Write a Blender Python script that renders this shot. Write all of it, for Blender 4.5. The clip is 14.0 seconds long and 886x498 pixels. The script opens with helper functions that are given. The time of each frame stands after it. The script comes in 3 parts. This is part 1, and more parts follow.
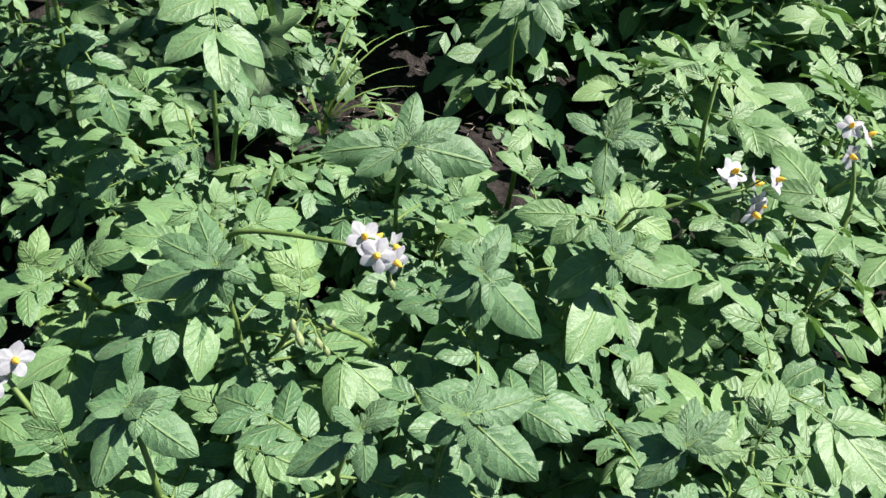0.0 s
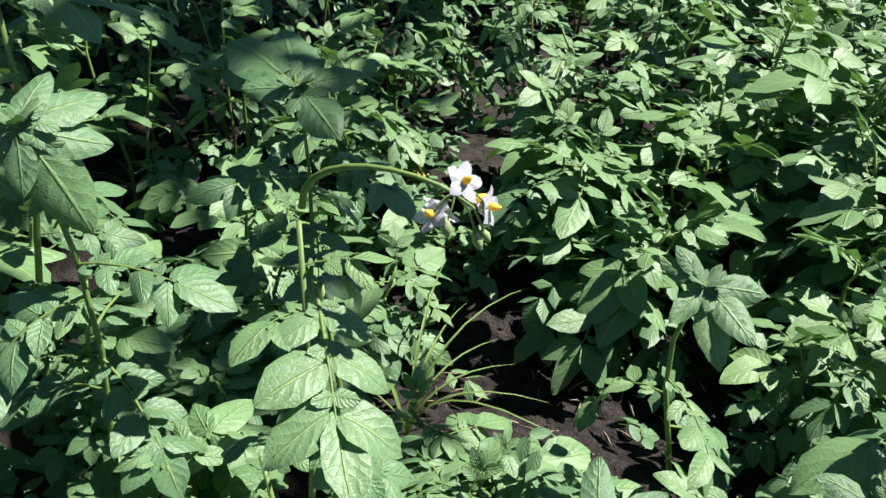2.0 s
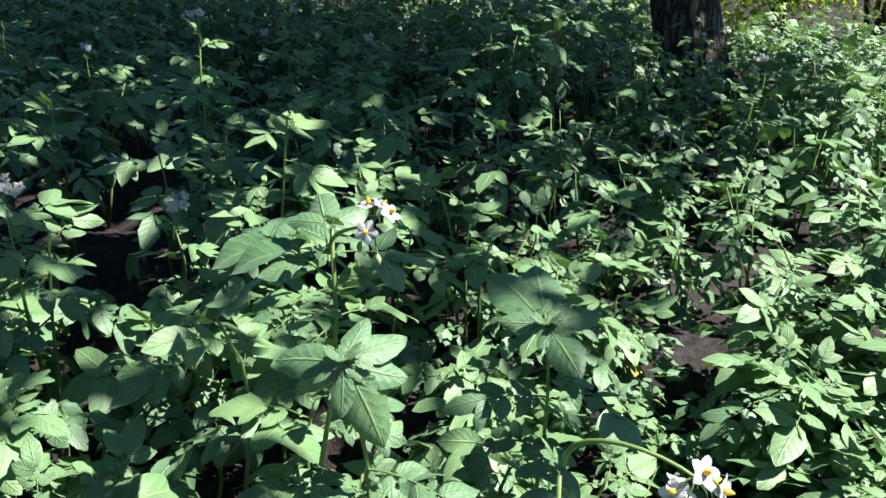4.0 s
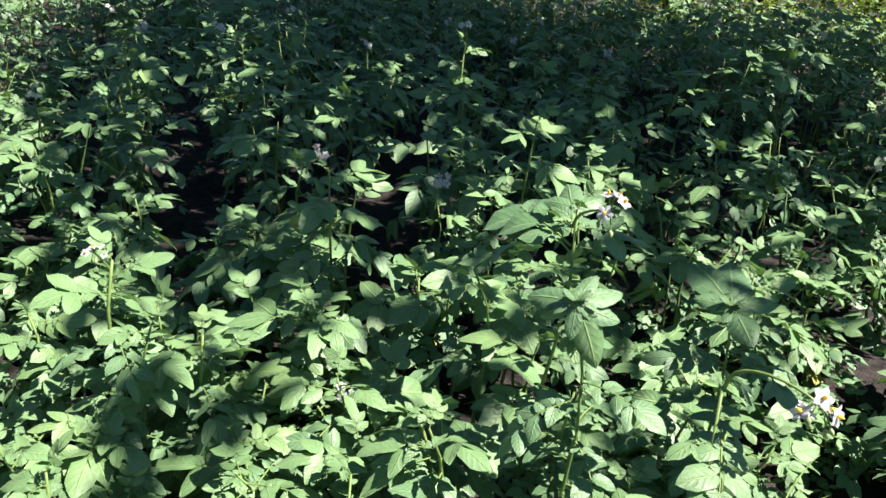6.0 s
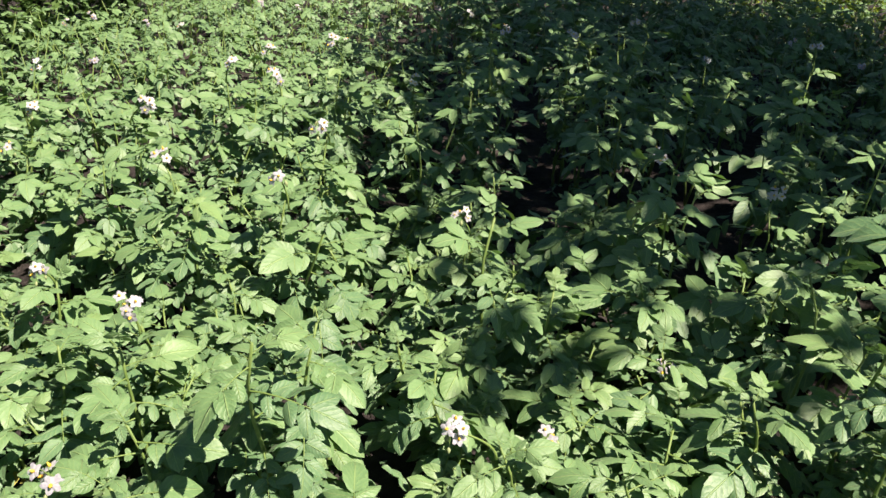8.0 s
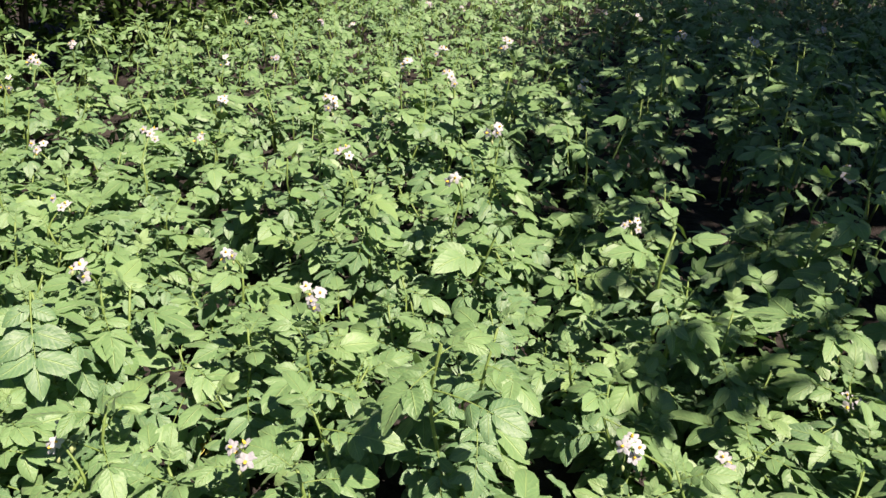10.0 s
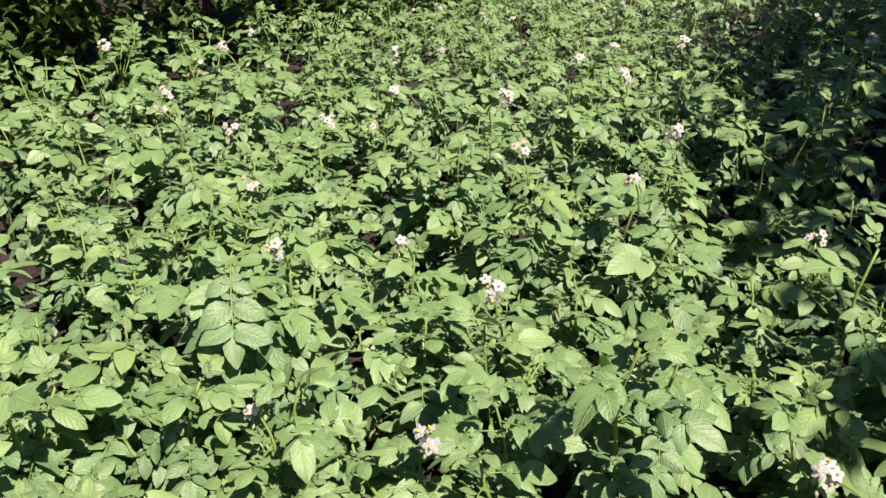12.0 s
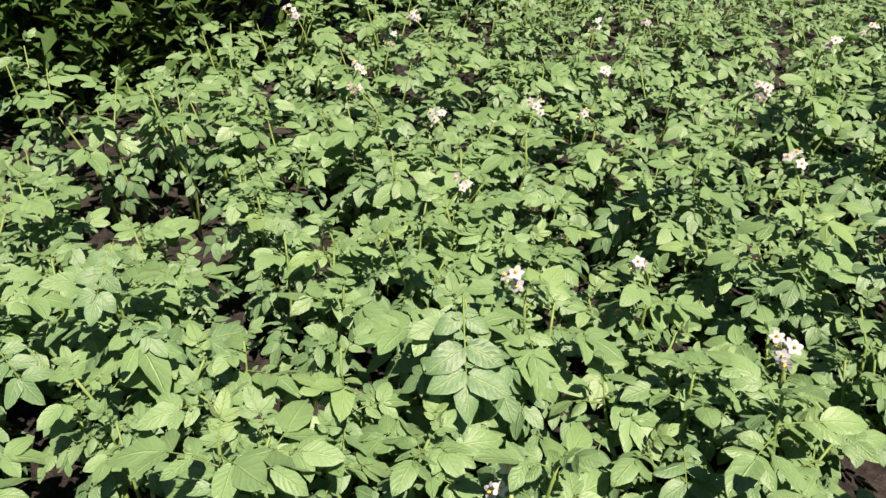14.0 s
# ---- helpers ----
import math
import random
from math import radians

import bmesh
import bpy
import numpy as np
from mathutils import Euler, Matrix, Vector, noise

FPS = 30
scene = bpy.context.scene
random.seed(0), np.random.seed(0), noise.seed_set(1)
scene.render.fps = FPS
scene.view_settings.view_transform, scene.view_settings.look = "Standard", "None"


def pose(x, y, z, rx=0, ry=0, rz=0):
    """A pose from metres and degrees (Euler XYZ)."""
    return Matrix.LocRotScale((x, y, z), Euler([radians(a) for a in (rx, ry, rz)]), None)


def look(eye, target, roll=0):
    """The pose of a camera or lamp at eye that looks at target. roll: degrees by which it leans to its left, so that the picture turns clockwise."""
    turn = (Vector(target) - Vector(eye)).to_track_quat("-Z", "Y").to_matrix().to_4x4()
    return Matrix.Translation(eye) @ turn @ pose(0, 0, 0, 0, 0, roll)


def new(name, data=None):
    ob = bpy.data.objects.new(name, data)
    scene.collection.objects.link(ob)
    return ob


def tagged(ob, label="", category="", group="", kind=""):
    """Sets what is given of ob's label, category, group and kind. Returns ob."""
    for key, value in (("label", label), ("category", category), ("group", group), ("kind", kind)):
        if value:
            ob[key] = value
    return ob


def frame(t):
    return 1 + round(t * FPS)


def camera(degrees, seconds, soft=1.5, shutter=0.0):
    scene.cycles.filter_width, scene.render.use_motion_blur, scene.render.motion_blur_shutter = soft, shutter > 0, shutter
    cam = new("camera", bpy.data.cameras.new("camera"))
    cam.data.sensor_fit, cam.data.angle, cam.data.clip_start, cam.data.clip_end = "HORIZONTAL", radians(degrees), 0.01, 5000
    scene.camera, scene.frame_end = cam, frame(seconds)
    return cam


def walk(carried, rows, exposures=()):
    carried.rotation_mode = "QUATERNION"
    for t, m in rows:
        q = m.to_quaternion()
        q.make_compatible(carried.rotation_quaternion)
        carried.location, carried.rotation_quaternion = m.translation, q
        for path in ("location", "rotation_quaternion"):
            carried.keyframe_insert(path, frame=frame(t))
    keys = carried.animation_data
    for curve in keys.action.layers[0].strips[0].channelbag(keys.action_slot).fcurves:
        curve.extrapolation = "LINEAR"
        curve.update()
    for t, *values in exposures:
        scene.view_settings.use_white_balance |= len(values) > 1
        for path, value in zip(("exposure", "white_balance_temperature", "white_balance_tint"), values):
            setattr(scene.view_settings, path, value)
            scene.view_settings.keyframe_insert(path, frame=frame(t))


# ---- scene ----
cam = camera(57.2, 14.0)
PATH = [
    (0, (0.193, 0.219, 1.213), (0.234, 1.624, -0.209), 9.1),
    (0.5, (0.201, 0.381, 1.172), (0.243, 1.811, -0.226), 5.4),
    (1, (0.128, 0.517, 1.164), (0.177, 2.01, -0.167), 4.4),
    (1.5, (0.047, 0.546, 1.123), (0.053, 2.167, -0.048), 4.3),
    (2, (0.003, 0.573, 1.149), (-0.05, 2.27, 0.091), 3.6),
    (2.5, (-0.034, 0.584, 1.196), (-0.211, 2.338, 0.252), 1.5),
    (3, (-0.048, 0.555, 1.203), (-0.339, 2.376, 0.429), 0.1),
    (3.2, (-0.056, 0.539, 1.243), (-0.389, 2.359, 0.482), 0.8),
    (5.3, (-0.013, 0.211, 1.426), (-0.908, 1.812, 0.629), 1.1),
    (5.5, (0.025, 0.161, 1.458), (-0.894, 1.742, 0.649), 1.7),
    (6, (0.074, 0.006, 1.471), (-0.925, 1.555, 0.695), 3.5),
    (6.5, (0.077, -0.122, 1.482), (-1.108, 1.279, 0.686), 3.2),
    (7, (0.096, -0.224, 1.496), (-1.222, 1.056, 0.705), 3.9),
    (7.5, (0.139, -0.292, 1.5), (-1.266, 0.889, 0.705), 4.3),
    (8, (0.161, -0.338, 1.49), (-1.326, 0.742, 0.701), 3.8),
    (8.2, (0.163, -0.345, 1.493), (-1.353, 0.694, 0.705), 3.6),
    (10.3, (0.102, -0.441, 1.5), (-1.564, 0.312, 0.689), 3.4),
    (10.5, (0.102, -0.453, 1.502), (-1.574, 0.274, 0.688), 3.5),
    (11, (0.093, -0.486, 1.502), (-1.618, 0.147, 0.68), 3.1),
    (11.5, (0.08, -0.512, 1.501), (-1.656, 0.038, 0.673), 2.8),
    (12, (0.06, -0.551, 1.496), (-1.69, -0.062, 0.661), 2.9),
    (12.5, (0.052, -0.577, 1.488), (-1.715, -0.162, 0.65), 3.8),
    (13, (-0.024, -0.576, 1.466), (-1.812, -0.338, 0.602), 3.2),
    (13.5, (-0.212, -0.646, 1.457), (-1.986, -0.498, 0.545), 3.2),
    (14, (-0.385, -0.77, 1.476), (-2.143, -0.591, 0.539), 2.2),
]
EXPOSURES = [(0.0, 1.14, 5700.0, 14.0), (2.0, 1.21, 5650.0, 14.0), (3.2, 1.47, 5500.0, 16.0), (5.3, 1.70, 5600.0, 17.5), (6.1, 1.66, 5850.0, 18.5), (7.0, 1.39, 6200.0, 19.0), (8.2, 1.25, 6400.0, 21.0), (14.0, 1.08, 6600.0, 23.0)]
walk(cam, [(t, look(eye, target, roll)) for t, eye, target, roll in PATH], EXPOSURES)

# ---- light ----
SUN_AZ, SUN_EL = radians(15.0), radians(57.0)      # azimuth from +x towards +y
to_sun = Vector((math.cos(SUN_EL) * math.cos(SUN_AZ), math.cos(SUN_EL) * math.sin(SUN_AZ), math.sin(SUN_EL)))
world = bpy.data.worlds.new("sky")
scene.world = world
world.use_nodes = True
wn = world.node_tree.nodes
sky = wn.new("ShaderNodeTexSky")
sky.sky_type = "NISHITA"
sky.sun_disc = False
sky.ozone_density = 4.0
sky.dust_density = 0.3
sky.sun_elevation = SUN_EL
sky.sun_rotation = radians(90.0) - SUN_AZ
world.node_tree.links.new(sky.outputs[0], wn["Background"].inputs[0])
wn["Background"].inputs[1].default_value = 0.026
sun = new("sun", bpy.data.lights.new("sun", "SUN"))
sun.data.energy = 5.0
sun.data.angle = radians(0.55)
sun.data.color = (1.0, 0.87, 0.68)
sun.matrix_world = look(to_sun * 30, (0, 0, 0))


# ---- materials ----
class Mat:
    """A node material with a few short helpers."""

    def __init__(self, name):
        self.m = bpy.data.materials.new(name)
        self.m.use_nodes = True
        self.t = self.m.node_tree
        self.bsdf = self.t.nodes["Principled BSDF"]
        self.out = self.t.nodes["Material Output"]

    def node(self, kind, **inputs):
        n = self.t.nodes.new(kind)
        for k, v in inputs.items():
            self.put(n.inputs[k.replace("_", " ")], v)
        return n

    def put(self, socket, v):
        if isinstance(v, bpy.types.NodeSocket):
            self.t.links.new(v, socket)
        else:
            socket.default_value = v

    def math(self, op, a, b=0.0, c=0.0, clamp=False):
        n = self.t.nodes.new("ShaderNodeMath")
        n.operation, n.use_clamp = op, clamp
        for i, v in enumerate((a, b, c)):
            self.put(n.inputs[i], v)
        return n.outputs[0]

    def mix(self, f, a, b):
        n = self.t.nodes.new("ShaderNodeMix")
        n.data_type = "RGBA"
        self.put(n.inputs[0], f)
        self.put(n.inputs[6], a)
        self.put(n.inputs[7], b)
        return n.outputs[2]

    def step(self, x, lo, hi):
        n = self.t.nodes.new("ShaderNodeMapRange")
        n.interpolation_type = "SMOOTHSTEP"
        self.put(n.inputs[0], x)
        self.put(n.inputs[1], lo)
        self.put(n.inputs[2], hi)
        return n.outputs[0]

    def noise(self, scale, detail=3.0, vector=None):
        n = self.t.nodes.new("ShaderNodeTexNoise")
        n.inputs["Scale"].default_value, n.inputs["Detail"].default_value = scale, detail
        if vector is not None:
            self.put(n.inputs["Vector"], vector)
        return n.outputs[0]

    def bump(self, height, strength, distance):
        n = self.t.nodes.new("ShaderNodeBump")
        n.inputs["Strength"].default_value, n.inputs["Distance"].default_value = strength, distance
        self.put(n.inputs["Height"], height)
        return n.outputs[0]

    def set(self, **kw):
        for k, v in kw.items():
            self.put(self.bsdf.inputs[k.replace("_", " ")], v)
        return self


def rgb(r, g, b):
    return (r, g, b, 1.0)


def leaf_material(name, dark, light, young, through_colour, share, veins=True, gloss=0.5, rough=0.42):
    w = Mat(name)
    obj = w.node("ShaderNodeObjectInfo").outputs["Random"]
    isl = w.node("ShaderNodeNewGeometry").outputs["Random Per Island"]
    pos = w.node("ShaderNodeTexCoord").outputs["Object"]
    v1 = w.math("ADD", w.math("MULTIPLY", obj, 0.45), w.math("MULTIPLY", isl, 0.55))
    base = w.mix(v1, dark, light)
    base = w.mix(w.math("MULTIPLY", w.step(w.math("FRACT", w.math("MULTIPLY", obj, 7.31)), 0.8, 1.0), 0.6), base, young)
    big = w.noise(5.0, 3.0, pos)
    base = w.mix(w.math("MULTIPLY", w.step(big, 0.42, 0.7), 0.35), base, light)
    fine = w.noise(110.0, 2.0, pos)
    height = w.math("MULTIPLY", fine, 0.14)
    if veins:
        uv = w.node("ShaderNodeSeparateXYZ", Vector=w.node("ShaderNodeTexCoord").outputs["UV"])
        u, v = uv.outputs[0], uv.outputs[1]
        av = w.math("ABSOLUTE", w.math("MULTIPLY_ADD", v, 2.0, -1.0))
        mid = w.math("SUBTRACT", 1.0, w.step(av, 0.02, 0.10))
        wob = w.math("MULTIPLY", w.math("SUBTRACT", w.noise(9.0, 2.0, pos), 0.5), 1.3)
        ph = w.math("SUBTRACT", w.math("ADD", w.math("MULTIPLY", u, 5.5), wob), w.math("MULTIPLY", w.math("POWER", av, 0.8), 2.1))
        tri = w.math("ABSOLUTE", w.math("MULTIPLY_ADD", w.math("FRACT", ph), 2.0, -1.0))
        side = w.step(tri, 0.76, 0.98)
        net = w.node("ShaderNodeTexVoronoi", Scale=30.0, Vector=pos)
        net.feature = "DISTANCE_TO_EDGE"
        cell = w.math("SUBTRACT", 1.0, w.step(net.outputs["Distance"], 0.0, 0.2))
        vein = w.math("MAXIMUM", mid, w.math("MULTIPLY", side, 0.5))
        base = w.mix(w.math("MULTIPLY", vein, 0.5), base, rgb(0.30, 0.44, 0.15))
        base = w.mix(w.math("MULTIPLY", cell, 0.12), base, rgb(0.25, 0.36, 0.12))
        puff = w.math("SUBTRACT", 1.0, w.math("POWER", tri, 2.0))
        height = w.math("ADD", height, w.math("MULTIPLY", puff, 0.24))
        height = w.math("SUBTRACT", height, w.math("MULTIPLY", mid, 0.8))
        height = w.math("SUBTRACT", height, w.math("MULTIPLY", cell, 0.09))
        # a few holes-like brown flecks and worn margins
        fleck = w.step(w.noise(20.0, 2.0, pos), 0.76, 0.80)
        base = w.mix(w.math("MULTIPLY", fleck, 0.55), base, rgb(0.16, 0.13, 0.05))
    nrm = w.bump(height, 0.8, 0.0024)
    w.set(Base_Color=base, Roughness=w.math("MULTIPLY_ADD", fine, 0.2, rough), Normal=nrm, Specular_IOR_Level=gloss, Sheen_Weight=0.04 if veins else 0.0, Sheen_Roughness=0.5)
    tr = w.node("ShaderNodeBsdfTranslucent", Color=w.mix(0.3, through_colour, base), Normal=nrm)
    mixer = w.node("ShaderNodeMixShader")
    mixer.inputs[0].default_value = share
    w.t.links.new(w.bsdf.outputs[0], mixer.inputs[1])
    w.t.links.new(tr.outputs[0], mixer.inputs[2])
    w.t.links.new(mixer.outputs[0], w.out.inputs["Surface"])
    return w.m


def plain_material(name, a, b, scale, rough=0.6, bump=0.3, depth=0.002, share=0.0):
    w = Mat(name)
    pos = w.node("ShaderNodeTexCoord").outputs["Object"]
    isl = w.node("ShaderNodeNewGeometry").outputs["Random Per Island"]
    n1, n2 = w.noise(scale, 4.0, pos), w.noise(scale * 7.0, 3.0, pos)
    f = w.math("ADD", w.math("MULTIPLY", w.step(n1, 0.3, 0.7), 0.6), w.math("MULTIPLY", isl, 0.4))
    nrm = w.bump(w.math("ADD", n1, w.math("MULTIPLY", n2, 0.5)), bump, depth)
    col = w.mix(f, a, b)
    w.set(Base_Color=col, Roughness=rough, Normal=nrm)
    if share:
        tr = w.node("ShaderNodeBsdfTranslucent", Color=col)
        mixer = w.node("ShaderNodeMixShader")
        mixer.inputs[0].default_value = share
        w.t.links.new(w.bsdf.outputs[0], mixer.inputs[1])
        w.t.links.new(tr.outputs[0], mixer.inputs[2])
        w.t.links.new(mixer.outputs[0], w.out.inputs["Surface"])
    return w.m


LEAF = leaf_material("potato_leaf", rgb(0.061, 0.149, 0.064), rgb(0.121, 0.234, 0.114), rgb(0.17, 0.28, 0.10), rgb(0.20, 0.46, 0.06), 0.14, True, 0.65, 0.42)
YOUNG_LEAF = leaf_material("young_potato_leaf", rgb(0.085, 0.181, 0.069), rgb(0.156, 0.282, 0.116), rgb(0.19, 0.31, 0.10), rgb(0.24, 0.50, 0.05), 0.14, True, 0.65, 0.42)
YELLOW_LEAF = leaf_material("yellowed_potato_leaf", rgb(0.30, 0.27, 0.05), rgb(0.42, 0.38, 0.09), rgb(0.30, 0.20, 0.06), rgb(0.5, 0.42, 0.05), 0.2, True, 0.3, 0.55)
TREE_LEAF = leaf_material("tree_leaf", rgb(0.05, 0.12, 0.025), rgb(0.09, 0.18, 0.04), rgb(0.12, 0.2, 0.04), rgb(0.10, 0.36, 0.05), 0.4, False, 0.25, 0.5)
# shrub foliage twice: sunlight put into the first colour, shade into the second
LIT_SHRUB_LEAF = leaf_material("lit_shrub_leaf", rgb(0.12, 0.22, 0.03), rgb(0.18, 0.28, 0.05), rgb(0.22, 0.3, 0.05), rgb(0.5, 0.6, 0.06), 0.5, False, 0.15, 0.6)
SHADED_SHRUB_LEAF = leaf_material("shaded_shrub_leaf", rgb(0.035, 0.085, 0.022), rgb(0.07, 0.14, 0.035), rgb(0.09, 0.15, 0.04), rgb(0.18, 0.3, 0.05), 0.2, False, 0.2, 0.55)
GRASS = plain_material("grass_blade", rgb(0.12, 0.22, 0.05), rgb(0.20, 0.30, 0.08), 30.0, 0.5, 0.2, 0.001, 0.25)
STEM = plain_material("potato_stem", rgb(0.11, 0.20, 0.045), rgb(0.19, 0.28, 0.075), 60.0, 0.55, 0.35, 0.001, 0.08)
PETAL = plain_material("petal", rgb(0.44, 0.43, 0.54), rgb(0.69, 0.72, 0.74), 4.0, 0.55, 0.3, 0.001, 0.42)
ANTHER = plain_material("anther", rgb(0.90, 0.62, 0.05), rgb(0.95, 0.74, 0.10), 200.0, 0.5, 0.2, 0.0005, 0.35)
BUD = plain_material("bud", rgb(0.20, 0.29, 0.10), rgb(0.34, 0.40, 0.20), 120.0, 0.55, 0.3, 0.0008, 0.1)


def bark_material():
    """Grey-brown bark in upright plates with dark furrows between them."""
    w = Mat("bark")
    pos = w.node("ShaderNodeTexCoord").outputs["Object"]
    squeeze = w.node("ShaderNodeMapping", Vector=pos, Scale=(1.0, 1.0, 0.22)).outputs[0]
    net = w.node("ShaderNodeTexVoronoi", Scale=16.0, Vector=squeeze)
    net.feature = "DISTANCE_TO_EDGE"
    plate = w.step(net.outputs["Distance"], 0.02, 0.22)
    a, b = w.noise(7.0, 4.0, pos), w.noise(60.0, 4.0, pos)
    col = w.mix(w.step(a, 0.3, 0.7), rgb(0.09, 0.072, 0.058), rgb(0.19, 0.165, 0.14))
    col = w.mix(plate, rgb(0.03, 0.024, 0.02), col)
    col = w.mix(w.math("MULTIPLY", w.step(b, 0.55, 0.7), 0.35), col, rgb(0.16, 0.18, 0.11))
    h = w.math("ADD", plate, w.math("MULTIPLY", b, 0.5))
    w.set(Base_Color=col, Roughness=0.9, Normal=w.bump(h, 1.0, 0.03), Specular_IOR_Level=0.2)
    return w.m


BARK = bark_material()
TWIG = plain_material("dry_stalk", rgb(0.22, 0.17, 0.12), rgb(0.42, 0.35, 0.27), 40.0, 0.8, 0.4, 0.001)


def soil_material():
    w = Mat("dark_soil")
    pos = w.node("ShaderNodeTexCoord").outputs["Object"]
    a, b, c = w.noise(2.2, 5.0, pos), w.noise(24.0, 5.0, pos), w.noise(150.0, 4.0, pos)
    col = w.mix(w.step(b, 0.35, 0.68), rgb(0.017, 0.015, 0.014), rgb(0.042, 0.037, 0.035))
    col = w.mix(w.math("MULTIPLY", w.step(a, 0.5, 0.75), 0.5), col, rgb(0.078, 0.068, 0.062))
    col = w.mix(w.math("MULTIPLY", w.step(c, 0.66, 0.75), 0.6), col, rgb(0.22, 0.18, 0.16))
    h = w.math("ADD", w.math("MULTIPLY", b, 1.0), w.math("MULTIPLY", c, 0.45))
    w.set(Base_Color=col, Roughness=0.95, Normal=w.bump(h, 1.0, 0.02), Specular_IOR_Level=0.2)
    return w.m


SOIL = soil_material()

# ---- mesh helpers ----
rng = random.Random(11)


def mesh_from(name, verts, faces, mats, uvs=None, slots=None, smooth=True):
    me = bpy.data.meshes.new(name)
    me.from_pydata([tuple(v) for v in verts], [], [tuple(f) for f in faces])
    for m in mats:
        me.materials.append(m)
    if smooth:
        me.polygons.foreach_set("use_smooth", [True] * len(me.polygons))
    if slots is not None:
        me.polygons.foreach_set("material_index", list(slots))
    if uvs is not None:
        layer = me.uv_layers.new(name="UVMap")
        idx = np.zeros(len(me.loops), dtype=np.int32)
        me.loops.foreach_get("vertex_index", idx)
        layer.data.foreach_set("uv", np.asarray(uvs, dtype=np.float32)[idx].ravel())
    me.update()
    return me


def part(name, mesh, parent, label="", m=None):
    ob = new(name, mesh)
    ob.parent = parent
    if m is not None:
        ob.matrix_basis = m
    if label:
        tagged(ob, label)
    return ob


class Soup:
    """Vertices, faces, uv and material slots, gathered before a mesh is made."""

    def __init__(self):
        self.v, self.f, self.uv, self.s, self.n = [], [], [], [], 0

    def add(self, v, f, uv=None, slot=0):
        v = np.asarray(v, dtype=float)
        self.v.append(v)
        self.f.extend([tuple(i + self.n for i in q) for q in f])
        self.uv.append(np.zeros((len(v), 2)) if uv is None else np.asarray(uv, dtype=float))
        self.s.extend([slot] * len(f))
        self.n += len(v)

    def arrays(self):
        return np.concatenate(self.v), self.f, np.concatenate(self.uv), self.s

    def mesh(self, name, mats, smooth=True):
        v, f, uv, s = self.arrays()
        return mesh_from(name, v, f, mats, uv, s, smooth)


def tube(soup, pts, radii, sides=6, slot=0, cap=True):
    pts = [Vector(p) for p in pts]
    rings = []
    side = None
    for i, p in enumerate(pts):
        d = (pts[min(i + 1, len(pts) - 1)] - pts[max(i - 1, 0)]).normalized()
        if side is None:
            side = d.orthogonal().normalized()
        side = (side - d * side.dot(d)).normalized()
        up = d.cross(side)
        rings.append([p + (side * math.cos(a) + up * math.sin(a)) * radii[i] for a in (2 * math.pi * k / sides for k in range(sides))])
    v = [q for r in rings for q in r]
    f = []
    for i in range(len(pts) - 1):
        for k in range(sides):
            a, b = i * sides + k, i * sides + (k + 1) % sides
            f.append((a, b, b + sides, a + sides))
    if cap:
        f.append(tuple(range((len(pts) - 1) * sides, len(pts) * sides)))
        f.append(tuple(range(sides - 1, -1, -1)))
    soup.add(v, f, None, slot)


def basis(d, up):
    d = Vector(d).normalized()
    up = Vector(up)
    side = up.cross(d)
    side = side.normalized() if side.length > 1e-5 else d.orthogonal().normalized()
    return d, side, d.cross(side)


def leaflet(soup, origin, d, up, length, width, r, nu, nv, fold=0.2, droop=0.3):
    """A broad ovate leaflet: shallowly folded along its midrib, margins bent down, tip drooping to a short point, blade puckered."""
    d, side, nor = basis(d, up)
    ph, ph2, twist, bend = r.uniform(0, 6.28), r.uniform(0, 6.28), r.uniform(-0.25, 0.25), r.uniform(-0.08, 0.08)
    lop = r.uniform(-0.06, 0.06)
    v, uv, f = [], [], []
    peak = (0.4 ** 0.54) * (0.6 ** 0.81)
    for i in range(nu + 1):
        u = 0.5 - 0.5 * math.cos(math.pi * (i / nu) ** 0.94)
        w = width * 0.5 * (max(u, 0.002) ** 0.54) * (max(1 - u, 0.0) ** 0.81) / peak
        w = max(w, width * 0.012)
        for j in range(-nv, nv + 1):
            s = j / nv
            jag = 1.0 + ((0.03 * (-1) ** i + r.uniform(-0.025, 0.025)) if abs(j) == nv and nu > 5 and 0 < i < nu else 0.0)
            y = s * w * jag * (1 + lop * s) + bend * length * u * u
            x = length * (u - 0.07 * abs(s) * (1 - u))
            z = fold * abs(s) * w - 0.42 * w * s * s + length * (0.12 * u - droop * 0.5 * u * u)
            z += 0.03 * length * math.sin(u * 8.0 + ph + 1.6 * s) * abs(s) + 0.008 * length * math.sin(u * 21 + ph2)
            z += twist * s * w * u
            v.append(Vector(origin) + d * x + side * y + nor * z)
            uv.append((u, 0.5 + 0.5 * s))
    m = 2 * nv + 1
    for i in range(nu):
        for j in range(m - 1):
            a = i * m + j
            f.append((a, a + 1, a + m + 1, a + m))
    soup.add(v, f, uv, 0)


PAIRS = {"full": ((0.93, 0.29), (0.63, 0.275), (0.34, 0.22), (0.12, 0.12)), "young": ((0.86, 0.38), (0.45, 0.27)), "hero": ((0.95, 0.33), (0.60, 0.31), (0.28, 0.24))}


